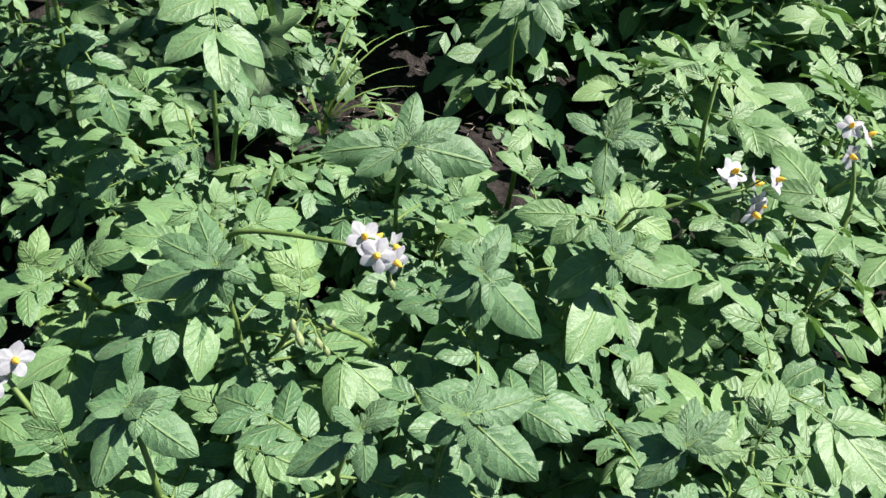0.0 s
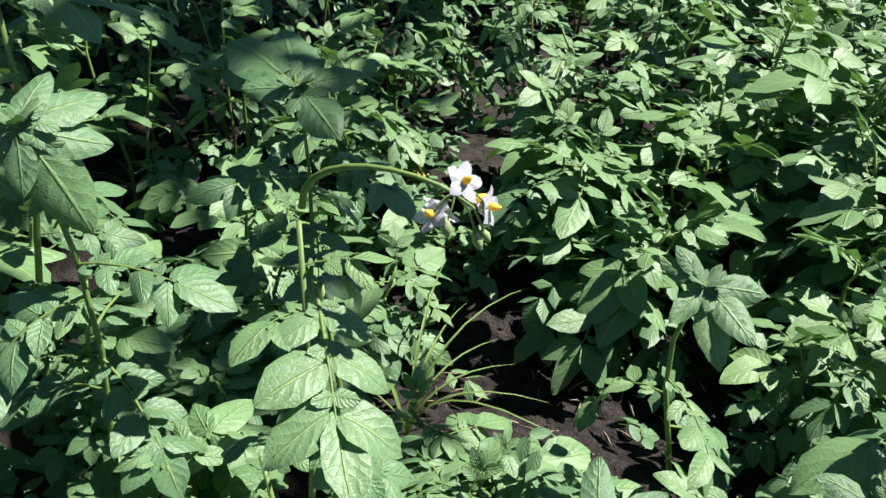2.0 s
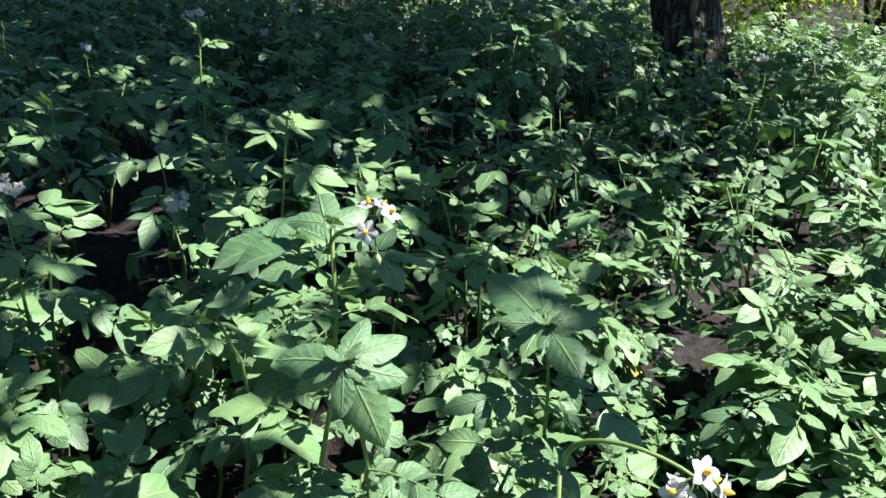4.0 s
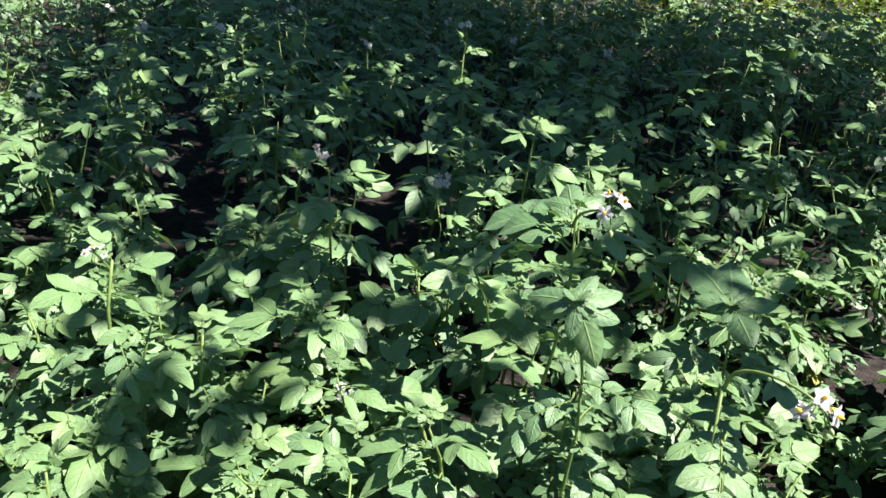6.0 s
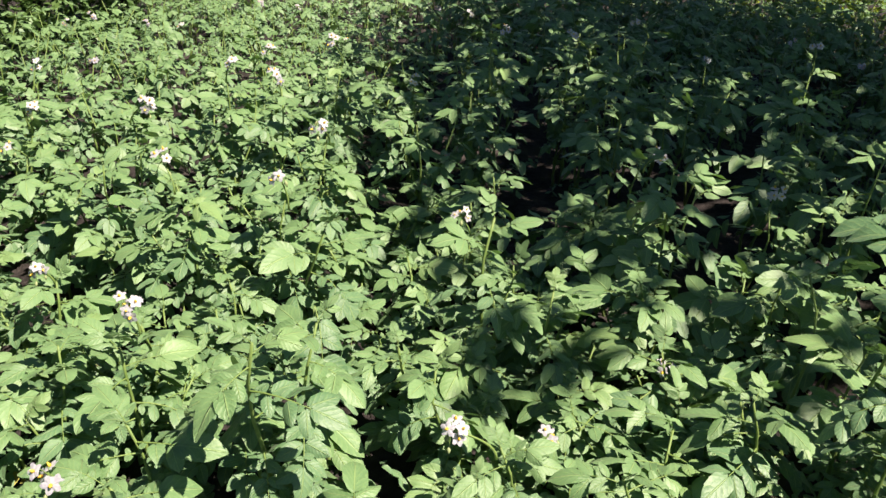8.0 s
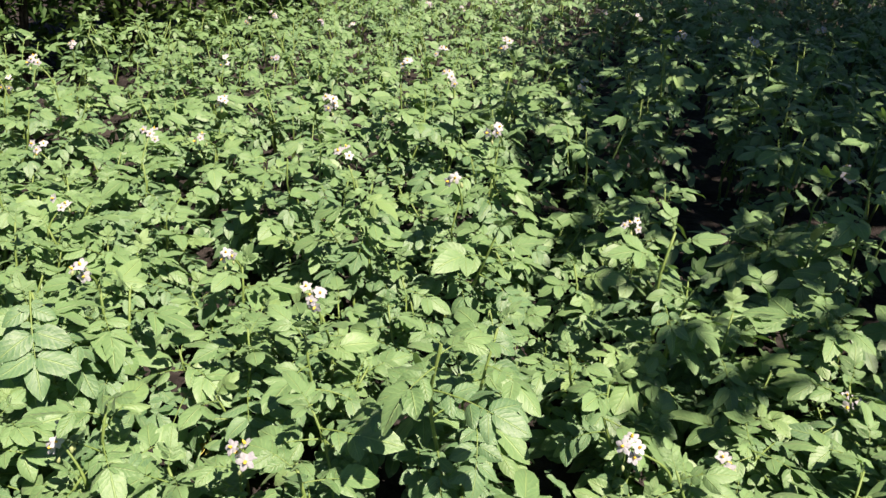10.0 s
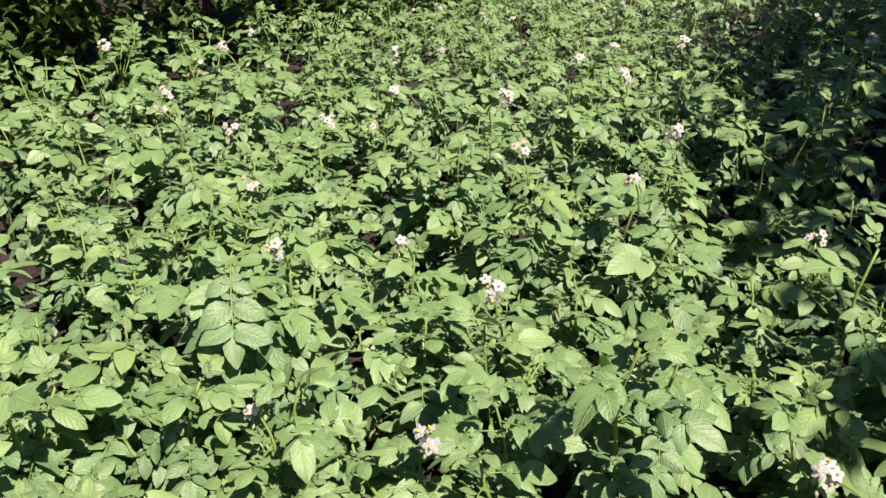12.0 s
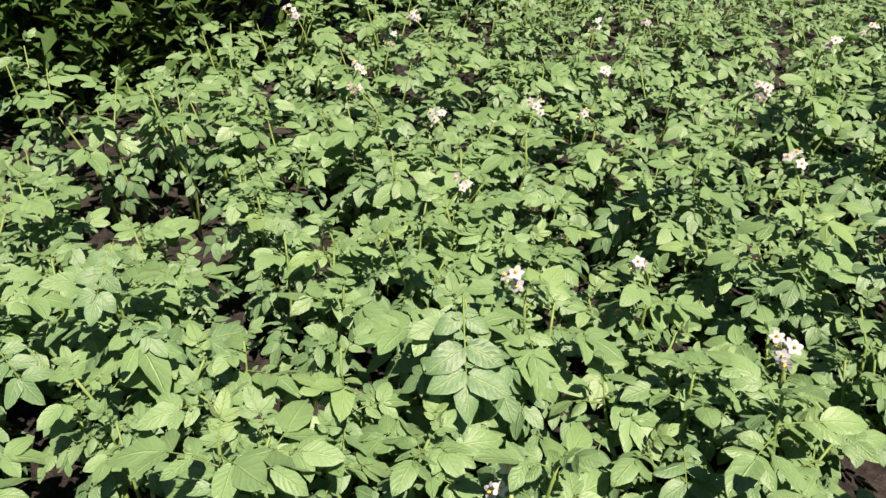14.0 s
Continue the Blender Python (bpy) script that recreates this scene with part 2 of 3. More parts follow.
def compound_leaf(r, lod, kind="full"):
    """A unit-long potato leaf along +x: arching rachis, pairs of leaflets all but in one plane, an end leaflet, small ones between."""
    soup = Soup()
    a0, a1 = {"full": (r.uniform(0.05, 0.35), r.uniform(-1.0, -0.25)), "young": (r.uniform(0.1, 0.3), r.uniform(-0.4, 0.0)), "hero": (0.14, -0.2)}[kind]
    n = 8
    span = 0.50 if kind == "young" else 0.68
    pts, dirs = [Vector((0, 0, 0))], []
    sway = r.uniform(-0.2, 0.2)
    for i in range(n):
        a = a0 + (a1 - a0) * (i / (n - 1))
        d = Vector((math.cos(a) * math.cos(sway * i / n), math.cos(a) * math.sin(sway * i / n), math.sin(a)))
        dirs.append(d)
        pts.append(pts[-1] + d * (span / n))

    def at(s):
        i = min(int(s * n), n - 1)
        return pts[i].lerp(pts[i + 1], s * n - i), dirs[i]

    if lod == 0:
        tube(soup, pts[::2], [0.012 - 0.0075 * i / 4 for i in range(5)], 5, 1, False)
    elif lod == 1:
        tube(soup, pts[::4], [0.012, 0.009, 0.005], 3, 1, False)
    nu, nv = ((7, 2), (6, 1), (4, 1), (2, 1))[lod]
    up = Vector((0, 0, 1))
    wild = 1.0 if kind != "hero" else 0.4
    p, d = at(1.0)
    ln = r.uniform(0.33, 0.38) if kind != "young" else r.uniform(0.46, 0.54)
    leaflet(soup, p + d * 0.015, d + Vector((0, 0, wild * r.uniform(-0.4, 0.05))), up + Vector((0, wild * r.uniform(-0.4, 0.4), 0)), ln, ln * r.uniform(0.58, 0.68), r, nu, nv, r.uniform(0.1, 0.7), r.uniform(0.15, 0.5))
    for s, size0 in PAIRS[kind][:4 if lod < 2 else 3 if lod == 2 else 2]:
        for sgn in (-1, 1):
            ss = min(0.99, max(0.06, s + r.uniform(-0.04, 0.04)))
            p, d = at(ss)
            side = up.cross(d).normalized() * sgn
            size = size0 * r.uniform(0.86, 1.12)
            out = (side + d * (0.62 + wild * r.uniform(-0.25, 0.25)) + Vector((0, 0, wild * r.uniform(-0.5, 0.2)))).normalized()
            leaflet(soup, p + out * 0.035, out, up + side * wild * r.uniform(-0.5, 0.3) + d * wild * r.uniform(-0.45, 0.4), size, size * (r.uniform(0.56, 0.68) if kind != "hero" else 0.72), r, nu, nv, r.uniform(0.0, 0.75), r.uniform(0.15, 0.65))
    if lod < 2:
        for s in ((0.82, 0.52, 0.24) if kind != "young" else (0.2, 0.66)):
            for sgn in (-1, 1):
                p, d = at(max(0.1, s + r.uniform(-0.05, 0.05)))
                side = up.cross(d).normalized() * sgn
                size = r.uniform(0.06, 0.13)
                leaflet(soup, p, side + d * 0.3 + Vector((0, 0, 0.25)), up, size, size * 0.85, r, 3 if lod == 0 else 2, 1)
    return soup


LEAVES = {lod: [compound_leaf(random.Random(100 * lod + k), lod) for k in range(count)] for lod, count in enumerate((16, 14, 10, 7))}
YOUNG = {lod: [compound_leaf(random.Random(900 + 10 * lod + k), lod, "young") for k in range(7)] for lod in range(4)}
LEAF_MESH = {lod: [s.mesh("leaf", [LEAF, STEM]) for s in LEAVES[lod]] for lod in (0, 1)}
YOUNG_MESH = {lod: [s.mesh("leaf", [YOUNG_LEAF, STEM]) for s in YOUNG[lod]] for lod in (0, 1)}

YELLOW_MESH = [s.mesh("leaf", [YELLOW_LEAF, STEM]) for s in YOUNG[1][:4]]


def blossom_soup(r, size):
    """A wheel-shaped flower facing +z: five pointed, creased lobes grown together at the foot, with a cone of anthers."""
    s = Soup()
    cup, steps = r.uniform(-0.25, 0.3), 30
    lobes = [(r.uniform(0.88, 1.08), r.uniform(-0.3, 0.18)) for _ in range(5)]
    v = [Vector((0, 0, 0))]
    for k in range(steps):
        a = 2 * math.pi * k / steps
        reach, curl = lobes[k * 5 // steps]
        t = 1 - abs(((k * 5 / steps) % 1) - 0.5) * 2
        rad = size * 0.5 * (0.60 + (0.42 * reach - 0.02) * t ** 0.85)
        for q in (0.35, 0.72, 1.0):
            crease = 0.05 * (1 - abs(2 * t - 1)) * q - 0.045 * (1 - t) * q
            z = size * (cup * 0.22 * q * q + curl * 0.5 * max(0.0, q - 0.5) * t + crease + r.uniform(-0.012, 0.012))
            v.append(Vector((math.cos(a) * rad * q, math.sin(a) * rad * q, z)))
    f = []
    for k in range(steps):
        a, b = 1 + 3 * k, 1 + 3 * ((k + 1) % steps)
        f += [(0, a, b), (a, a + 1, b + 1, b), (a + 1, a + 2, b + 2, b + 1)]
    s.add(v, f, None, 0)
    tube(s, [(0, 0, 0.0), (0, 0, size * 0.1), (0, 0, size * 0.2), (0, 0, size * 0.27)], [size * 0.085, size * 0.095, size * 0.06, size * 0.02], 7, 1)
    tube(s, [(0, 0, -size * 0.22), (0, 0, -size * 0.1), (0, 0, -0.004)], [size * 0.04, size * 0.11, size * 0.06], 5, 2)
    return s


BLOSSOMS = [blossom_soup(random.Random(40 + k), 1.0) for k in range(5)]
BLOSSOM_MESH = [s.mesh("blossom", [PETAL, ANTHER, BUD]) for s in BLOSSOMS]


def bud_soup(r):
    s = Soup()
    tube(s, [(0, 0, -0.6), (0, 0, -0.35), (0, 0, 0.0), (0, 0, 0.35), (0, 0, 0.62)], [0.05, 0.2, 0.34, 0.24, 0.05], 6, 0)
    return s


BUD_MESH = bud_soup(rng).mesh("bud", [BUD])


def rot_to(d, up=(0, 0, 1), spin=0.0):
    """A rotation that takes +x to d and keeps +z near up."""
    x, y, z = basis(d, up)
    return Matrix((x, y, z)).transposed().to_4x4() @ Matrix.Rotation(spin, 4, "X")


def rot_z_to(d, spin=0.0):
    return Vector(d).to_track_quat("Z", "Y").to_matrix().to_4x4() @ Matrix.Rotation(spin, 4, "Z")


LEAN = Vector((0.24, 0.03, 1.0))      # blades turn a little towards the sun


def shoot(r, base, apex, size, bare, count, crown=1.0):
    """The stem's points and the leaves' poses of one shoot: (points, [(pose, young)])."""
    base, apex = Vector(base), Vector(apex)
    lean = Vector((apex.x - base.x, apex.y - base.y, 0))
    wig = Vector((r.uniform(-0.03, 0.03), r.uniform(-0.03, 0.03), 0))
    pts = []
    for i in range(7):
        t = i / 6
        p = base.lerp(apex, t) - lean * 0.35 * math.sin(math.pi * t) * (1 - t) + wig * math.sin(t * 6.0)
        pts.append(p)
    leaves = []
    a = r.uniform(0, 6.28)
    for k in range(count):
        t = bare + (1 - bare) * (k / max(1, count - 1)) ** 0.62
        i = min(int(t * 6), 5)
        p = pts[i].lerp(pts[i + 1], t * 6 - i)
        a += 2.4 + r.uniform(-0.3, 0.3)
        young = k >= count - 4
        rel = (t - bare) / (1 - bare)
        el = radians(-20 + 36 * rel ** 2.0 + r.uniform(-15, 13)) + (0.55 if k == count - 1 else 0.15 if k == count - 2 else 0.0)
        ln = size * (1.0 - 0.12 * (1 - rel)) * r.uniform(0.85, 1.15) * (1.0 if k < count - 5 else (1.0, 0.95, 0.85, 0.66, 0.42)[k - count + 5]) * crown * 1.16
        d = Vector((math.cos(a) * math.cos(el), math.sin(a) * math.cos(el), math.sin(el)))
        leaves.append((Matrix.Translation(p) @ rot_to(d, LEAN, r.uniform(-0.28, 0.28)) @ Matrix.Scale(ln, 4), young))
    return pts, leaves


def stem_mesh(pts, thick):
    s = Soup()
    tube(s, pts, [thick * (1.0 - 0.55 * i / (len(pts) - 1)) for i in range(len(pts))], 6, 0)
    return s


def cluster_layout(r, start, end, flowers, buds, size, sag=0.0):
    """Stalk from start to end, then pedicels: (stalk soup, [pose of blossom], [pose of bud])."""
    start, end = Vector(start), Vector(end)
    s = Soup()
    c1 = start + Vector((0, 0, 0.5 * max(0.02, end.z - start.z) + sag * 1.3))
    c2 = end.lerp(start, 0.35) + Vector((0, 0, 0.01 + sag * 0.9))
    curve = []
    for k in range(10):
        t = k / 9
        curve.append(start * (1 - t) ** 3 + c1 * 3 * t * (1 - t) ** 2 + c2 * 3 * t * t * (1 - t) + end * t ** 3)
    mid = curve[6]
    tube(s, curve, [0.0038 - 0.0002 * k for k in range(10)], 6, 0)
    heads, knobs = [], []
    for k in range(flowers + buds):
        a = k * 2.4 + r.uniform(-0.4, 0.4)
        rad = r.uniform(0.012, 0.026) * size / 0.036
        tip = end + Vector((math.cos(a) * rad, math.sin(a) * rad, r.uniform(-0.022, 0.03) if k < flowers else r.uniform(-0.045, 0.005)))
        tube(s, [end - (end - mid) * 0.1 * r.random(), end.lerp(tip, 0.5) + Vector((0, 0, 0.008)), tip], [0.0014, 0.0012, 0.001], 4, 0, False)
        face = (tip - end).normalized() * 0.7 + to_sun * r.uniform(0.5, 1.2) + Vector((r.uniform(-0.3, 0.5), r.uniform(-1.1, -0.2), r.uniform(-0.4, 0.2)))
        if k < flowers:
            heads.append(Matrix.Translation(tip) @ rot_z_to(face, r.uniform(0, 6)) @ Matrix.Scale(size * r.uniform(0.85, 1.1), 4))
        else:
            knobs.append(Matrix.Translation(tip) @ rot_z_to(Vector((0, 0, -1)) + face * 0.5) @ Matrix.Scale(r.uniform(0.011, 0.018), 4))
    return s, heads, knobs


def ridge(x, y):
    """The soil's height: low hilled rows and clods."""
    h = 0.03 * math.sin(y * 9.0 + 0.8 * math.sin(x * 0.7)) + 0.035 * noise.noise((x * 1.7, y * 1.7, 0.3)) + 0.02 * noise.noise((x * 7, y * 7, 1.3))
    return h * max(0.0, 1.0 - max(0.0, math.hypot(x + 2, y - 2) - 9) / 4)


def smooth(x, a, b):
    t = min(1, max(0, (x - a) / (b - a)))
    return t * t * (3 - 2 * t)


def shade_side(x, y):
    """0 in the open, 1 under the tree, where the plants are drawn up tall and bare-stemmed."""
    return smooth(y - (0.9 - 0.42 * (x + 1.0)), 0.0, 1.0) * smooth(-x, 0.2, 0.9)


def top_height(x, y, r):
    return 0.47 + (0.08 if y < -0.6 else 0.0) + 0.12 * smooth(x, 0.3, 0.7) * smooth(y, 1.8, 2.2) * smooth(-y, -3.6, -3.0) + (0.2 if 4.6 < y < 6.6 and -1.6 < x < 1.0 else 0.0) + 0.24 * shade_side(x, y) * r.uniform(0.2, 1.6) + r.uniform(-0.12, 0.10)


LABELS = ("leafy green potato plant growing in dark garden soil", "flowering potato plant with pale lilac blossoms, in dark soil",
          "tall bare-stemmed potato plant in the tree's shade")


def potato_plant(x, y, r, lod, apexes, size, bare, count, clusters=(), low_leaves=5):
    """Empty at the base > stems, leaves, flower stalks > blossoms and buds."""
    z = ridge(x, y) - 0.01
    root = new("potato_plant")
    root.location = (x, y, z)
    inv = Vector((x, y, z))
    for ax in apexes:
        base = Vector((r.uniform(-0.05, 0.05), r.uniform(-0.05, 0.05), -0.02))
        pts, leaves = shoot(r, base, Vector(ax) - inv, size, bare, count)
        part("stem", stem_mesh(pts, r.uniform(0.0055, 0.0075)).mesh("stem", [STEM]), root)
        for m, young in leaves:
            part("leaf", r.choice((YOUNG_MESH if young else LEAF_MESH)[lod]), root, "", m)
    if r.random() < 0.3:
        a = r.uniform(0, 6.28)
        part("leaf", r.choice(YELLOW_MESH), root, "old yellowing leaf", Matrix.Translation((math.cos(a) * 0.03, math.sin(a) * 0.03, r.uniform(0.08, 0.2)))
             @ rot_to((math.cos(a), math.sin(a), -0.3), LEAN) @ Matrix.Scale(r.uniform(0.07, 0.11), 4))
    low = Soup()
    shaded = shade_side(x, y) > 0.5
    for k in range(4 if shaded else low_leaves):
        a = r.uniform(0, 6.28)
        rad, zz = r.uniform(0.02, 0.2), r.uniform(0.03, 0.14) if shaded else r.uniform(0.05, 0.28)
        el = r.uniform(-0.25, 0.3)
        d = Vector((math.cos(a) * math.cos(el), math.sin(a) * math.cos(el), math.sin(el)))
        m = np.array(Matrix.Translation((math.cos(a) * rad, math.sin(a) * rad, zz)) @ rot_to(d, (0, 0, 1), r.uniform(-0.5, 0.5)) @ Matrix.Scale(r.uniform(0.12, 0.17), 4))
        v, f, uv, sl = r.choice(LEAVES[2 if lod == 0 else 3]).arrays()
        low.add(v @ m[:3, :3].T + m[:3, 3], f, uv, 0)
    part("lower_leaves", low.mesh("lower_leaves", [LEAF, STEM]), root)
    for start, end, flowers, buds, fsize, sag in clusters:
        s, heads, knobs = cluster_layout(r, Vector(start) - inv, Vector(end) - inv, flowers, buds, fsize, sag)
        stalk = part("flower_stalk", s.mesh("flower_stalk", [STEM]), root)
        for m in heads:
            part("blossom", r.choice(BLOSSOM_MESH), stalk, "pale lilac five-lobed flower with a yellow centre", m)
        for m in knobs:
            part("bud", BUD_MESH, stalk, "", m)
    return tagged(root, LABELS[1] if clusters else LABELS[2] if shaded else LABELS[0], "potato plant", "potato plants of the field")


# ---- ground ----
def ground_sheet():
    xs = [-400, -150, -60, -30, -18, -13] + [-10 + 0.11 * i for i in range(119)] + [4, 6, 9, 15, 30, 80, 200, 400]
    ys = [-400, -150, -60, -30, -15, -8, -5] + [-3.2 + 0.11 * i for i in range(128)] + [12, 14, 18, 26, 40, 80, 200, 400]
    v = [(x, y, ridge(x, y)) for x in xs for y in ys]
    n = len(ys)
    f = [(i * n + j, (i + 1) * n + j, (i + 1) * n + j + 1, i * n + j + 1) for i in range(len(xs) - 1) for j in range(n - 1)]
    return tagged(new("ground", mesh_from("ground", v, f, [SOIL])), "dark crumbly garden soil of the potato field", "soil", kind="structure")


ground_sheet()


# ---- plants: those with flowers or standing out, then the rest of the field ----
# blossoms: x, y, z of the cluster, blossoms, buds
NEAR_FLOWERS = [
    (-0.005, 1.17, 0.83, 5, 4), (-0.45, 1.385, 0.965, 4, 2), (-1.39, 2.24, 0.60, 5, 1), (-1.835, 2.11, 0.634, 6, 1), (-2.0, 3.29, 0.96, 4, 2),
    (-2.28, 0.88, 0.76, 4, 2), (-2.32, 0.36, 0.69, 3, 2), (-2.04, 0.62, 0.70, 3, 3), (-2.0, 1.30, 0.46, 4, 2), (-1.10, 1.40, 0.30, 3, 1), (-1.36, 1.99, 0.26, 3, 2),
]
FAR_FLOWERS = [
    (-2.73, 0.434, 0.77, 7, 2), (-3.30, 0.96, 0.77, 5, 2), (-3.515, 1.23, 0.78, 5, 2), (-2.91, 0.995, 0.796, 4, 2), (-3.14, 1.37, 0.88, 6, 2),
    (-4.12, -0.57, 0.68, 4, 2), (-3.35, -0.82, 0.585, 4, 2), (-2.93, -0.55, 0.60, 5, 3), (-2.58, -0.49, 0.52, 3, 2), (-3.24, -0.155, 0.547, 4, 2),
    (-3.30, 0.046, 0.50, 3, 2), (-3.61, 0.195, 0.563, 5, 2), (-3.32, 3.5, 0.89, 4, 2), (-3.28, 2.47, 0.87, 4, 2), (-2.99, 2.685, 0.88, 4, 2), (-1.75, 4.42, 0.75, 4, 2),
]
SUN_FLOWERS = [
    (0.15, 0.80, 0.61, 5, 2), (0.55, 0.96, 0.63, 6, 2), (0.74, 1.13, 0.60, 3, 1), (-0.19, 0.64, 0.56, 3, 5), (0.08, 0.76, 0.53, 0, 9),
    (-1.91, -0.46, 0.59, 4, 3), (-2.28, -0.04, 0.42, 4, 3), (-1.705, 0.075, 0.53, 7, 3), (-1.23, -0.20, 0.463, 5, 1), (-1.484, -0.537, 0.40, 3, 4),
    (-0.98, 0.545, 0.456, 4, 3), (-0.95, 0.807, 0.36, 3, 2),
]
used = []


def free(x, y, d):
    return all((x - a) ** 2 + (y - b) ** 2 > d * d for a, b in used)


for i, (x, y, z, nf, nb) in enumerate(NEAR_FLOWERS + FAR_FLOWERS + SUN_FLOWERS):
    r = random.Random(500 + i)
    lod = 0 if math.hypot(x, y) < 1.7 else 1
    px, py = x + r.uniform(-0.09, 0.09), y + r.uniform(-0.06, 0.1)
    h = max(0.3, z - r.uniform(0.05, 0.10))
    sag = 0.0
    start = Vector((px, py, h - 0.03))
    if i == 0:
        px, py, h = -0.15, 1.20, 0.78
        start, sag = Vector((-0.145, 1.20, 0.79)), 0.03
    if (x, y) == (0.15, 0.80):
        px, py, h = -0.03, 0.86, 0.56
        start = Vector((-0.03, 0.85, 0.54))
    if (x, y) == (0.55, 0.96):
        px, py, h = 0.43, 0.95, 0.57
        start = Vector((0.43, 0.945, 0.55))
    if i == 1:
        px, py, h = -0.55, 1.46, 0.92
        start = Vector((-0.55, 1.46, 0.88))
    apexes = [(px, py, h)] + [(px + r.uniform(-0.17, 0.17), py + r.uniform(-0.17, 0.17), h * (r.uniform(0.4, 0.6) if i < 2 else r.uniform(0.65, 0.95))) for _ in range(2)]
    shaded = shade_side(x, y)
    plant = potato_plant(px + r.uniform(-0.05, 0.05), py + r.uniform(-0.05, 0.05), r, lod, apexes, 0.11 if i < 2 else r.uniform(0.16, 0.2) + 0.02 * shaded, 0.2 + 0.36 * shaded,
                 11 if shaded < 0.5 else 8, [(start, (x, y, z), nf, nb, 0.038, sag)])
    if i == 1:
        tall_plant = plant
    used.append((px, py))

# leaf whorls seen close: the middle, and the tips of the leaves round it
WHORLS_A = [
    ((-0.457, 1.302, 0.800), ((-0.572, 1.328, 0.770), (-0.525, 1.288, 0.750), (-0.444, 1.274, 0.730), (-0.394, 1.315, 0.670), (-0.385, 1.358, 0.750), (-0.403, 1.400, 0.800), (-0.457, 1.383, 0.830))),
    ((-0.247, 1.638, 0.730), ((-0.376, 1.792, 0.740), (-0.160, 1.699, 0.740), (-0.167, 1.539, 0.700), (-0.331, 1.642, 0.720), (-0.307, 1.831, 0.750))),
    ((0.146, 1.078, 0.530), ((0.150, 1.152, 0.570), (0.221, 1.122, 0.550), (0.272, 1.088, 0.510), (0.026, 1.064, 0.510), (0.209, 1.042, 0.490), (0.084, 1.032, 0.500))),
    ((0.302, 1.417, 0.600), ((0.245, 1.455, 0.610), (0.251, 1.373, 0.570), (0.360, 1.353, 0.560), (0.317, 1.344, 0.520), (0.386, 1.425, 0.590), (0.268, 1.463, 0.630))),
]
WHORLS_B = [
    ((0.414, 1.113, 0.560), ((0.357, 1.152, 0.570), (0.439, 1.151, 0.610), (0.373, 1.122, 0.530), (0.486, 1.118, 0.570), (0.421, 1.058, 0.500))),
    ((-0.021, 0.785, 0.570), ((-0.115, 0.769, 0.530), (-0.067, 0.757, 0.510), (-0.009, 0.771, 0.520), (-0.100, 0.817, 0.560), (-0.065, 0.855, 0.580), (0.017, 0.795, 0.540))),
    ((0.256, 0.838, 0.560), ((0.209, 0.801, 0.540), (0.267, 0.798, 0.500), (0.340, 0.815, 0.480), (0.287, 0.907, 0.570), (0.220, 0.875, 0.570))),
    ((0.405, 0.884, 0.570), ((0.475, 0.875, 0.540), (0.432, 0.921, 0.580), (0.377, 0.911, 0.570), (0.411, 0.855, 0.540), (0.338, 0.872, 0.500))),
]
WHORLS_C = [
    ((0.252, 0.650, 0.560), ((0.201, 0.671, 0.560), (0.217, 0.629, 0.530), (0.323, 0.685, 0.550), (0.296, 0.610, 0.500), (0.331, 0.620, 0.500), (0.267, 0.694, 0.570))),
    ((-0.055, 0.611, 0.560), ((-0.101, 0.589, 0.530), (-0.073, 0.552, 0.510), (-0.012, 0.636, 0.560), (0.016, 0.584, 0.530), (-0.053, 0.645, 0.570))),
    ((0.464, 0.648, 0.560), ((0.396, 0.663, 0.550), (0.474, 0.694, 0.580), (0.421, 0.617, 0.520), (0.529, 0.658, 0.550), (0.508, 0.680, 0.580))),
    ((0.157, 0.620, 0.560), ((0.125, 0.609, 0.530), (0.186, 0.658, 0.560), (0.091, 0.583, 0.520), (0.169, 0.586, 0.520))),
]


def simple_leaf(r):
    """A short top leaf: one broad leaflet on its stalk and pairs of small ones below it, unit long along +x."""
    soup = Soup()
    tube(soup, [(0, 0, 0), (0.12, 0, 0.012), (0.26, 0, 0.02)], [0.02, 0.016, 0.012], 5, 1, False)
    up = Vector((0, 0, 1))
    leaflet(soup, (0.25, 0, 0.02), (1, 0, 0.0), up, 0.76, r.uniform(0.43, 0.49), r, 11, 3, r.uniform(0.1, 0.3), r.uniform(0.15, 0.35))
    for x, lo, hi in ((0.16, 0.2, 0.32), (0.05, 0.1, 0.17)):
        for sgn in (-1, 1):
            size = r.uniform(lo, hi)
            leaflet(soup, (x, 0.02 * sgn, 0.012), (0.65, sgn, 0.1), up, size, size * r.uniform(0.66, 0.78), r, 7, 2, 0.2, 0.3)
    return soup


SIMPLE_MESH = [simple_leaf(random.Random(700 + k)).mesh("leaf", [LEAF, STEM]) for k in range(9)]


def leaf_between(root, base, tip, mesh, up, spare=1.0):
    base, tip = Vector(base) - root.location, Vector(tip) - root.location
    d = tip - base
    part("leaf", mesh, root, "", Matrix.Translation(base) @ rot_to(d, up) @ Matrix.Scale(d.length * spare, 4))


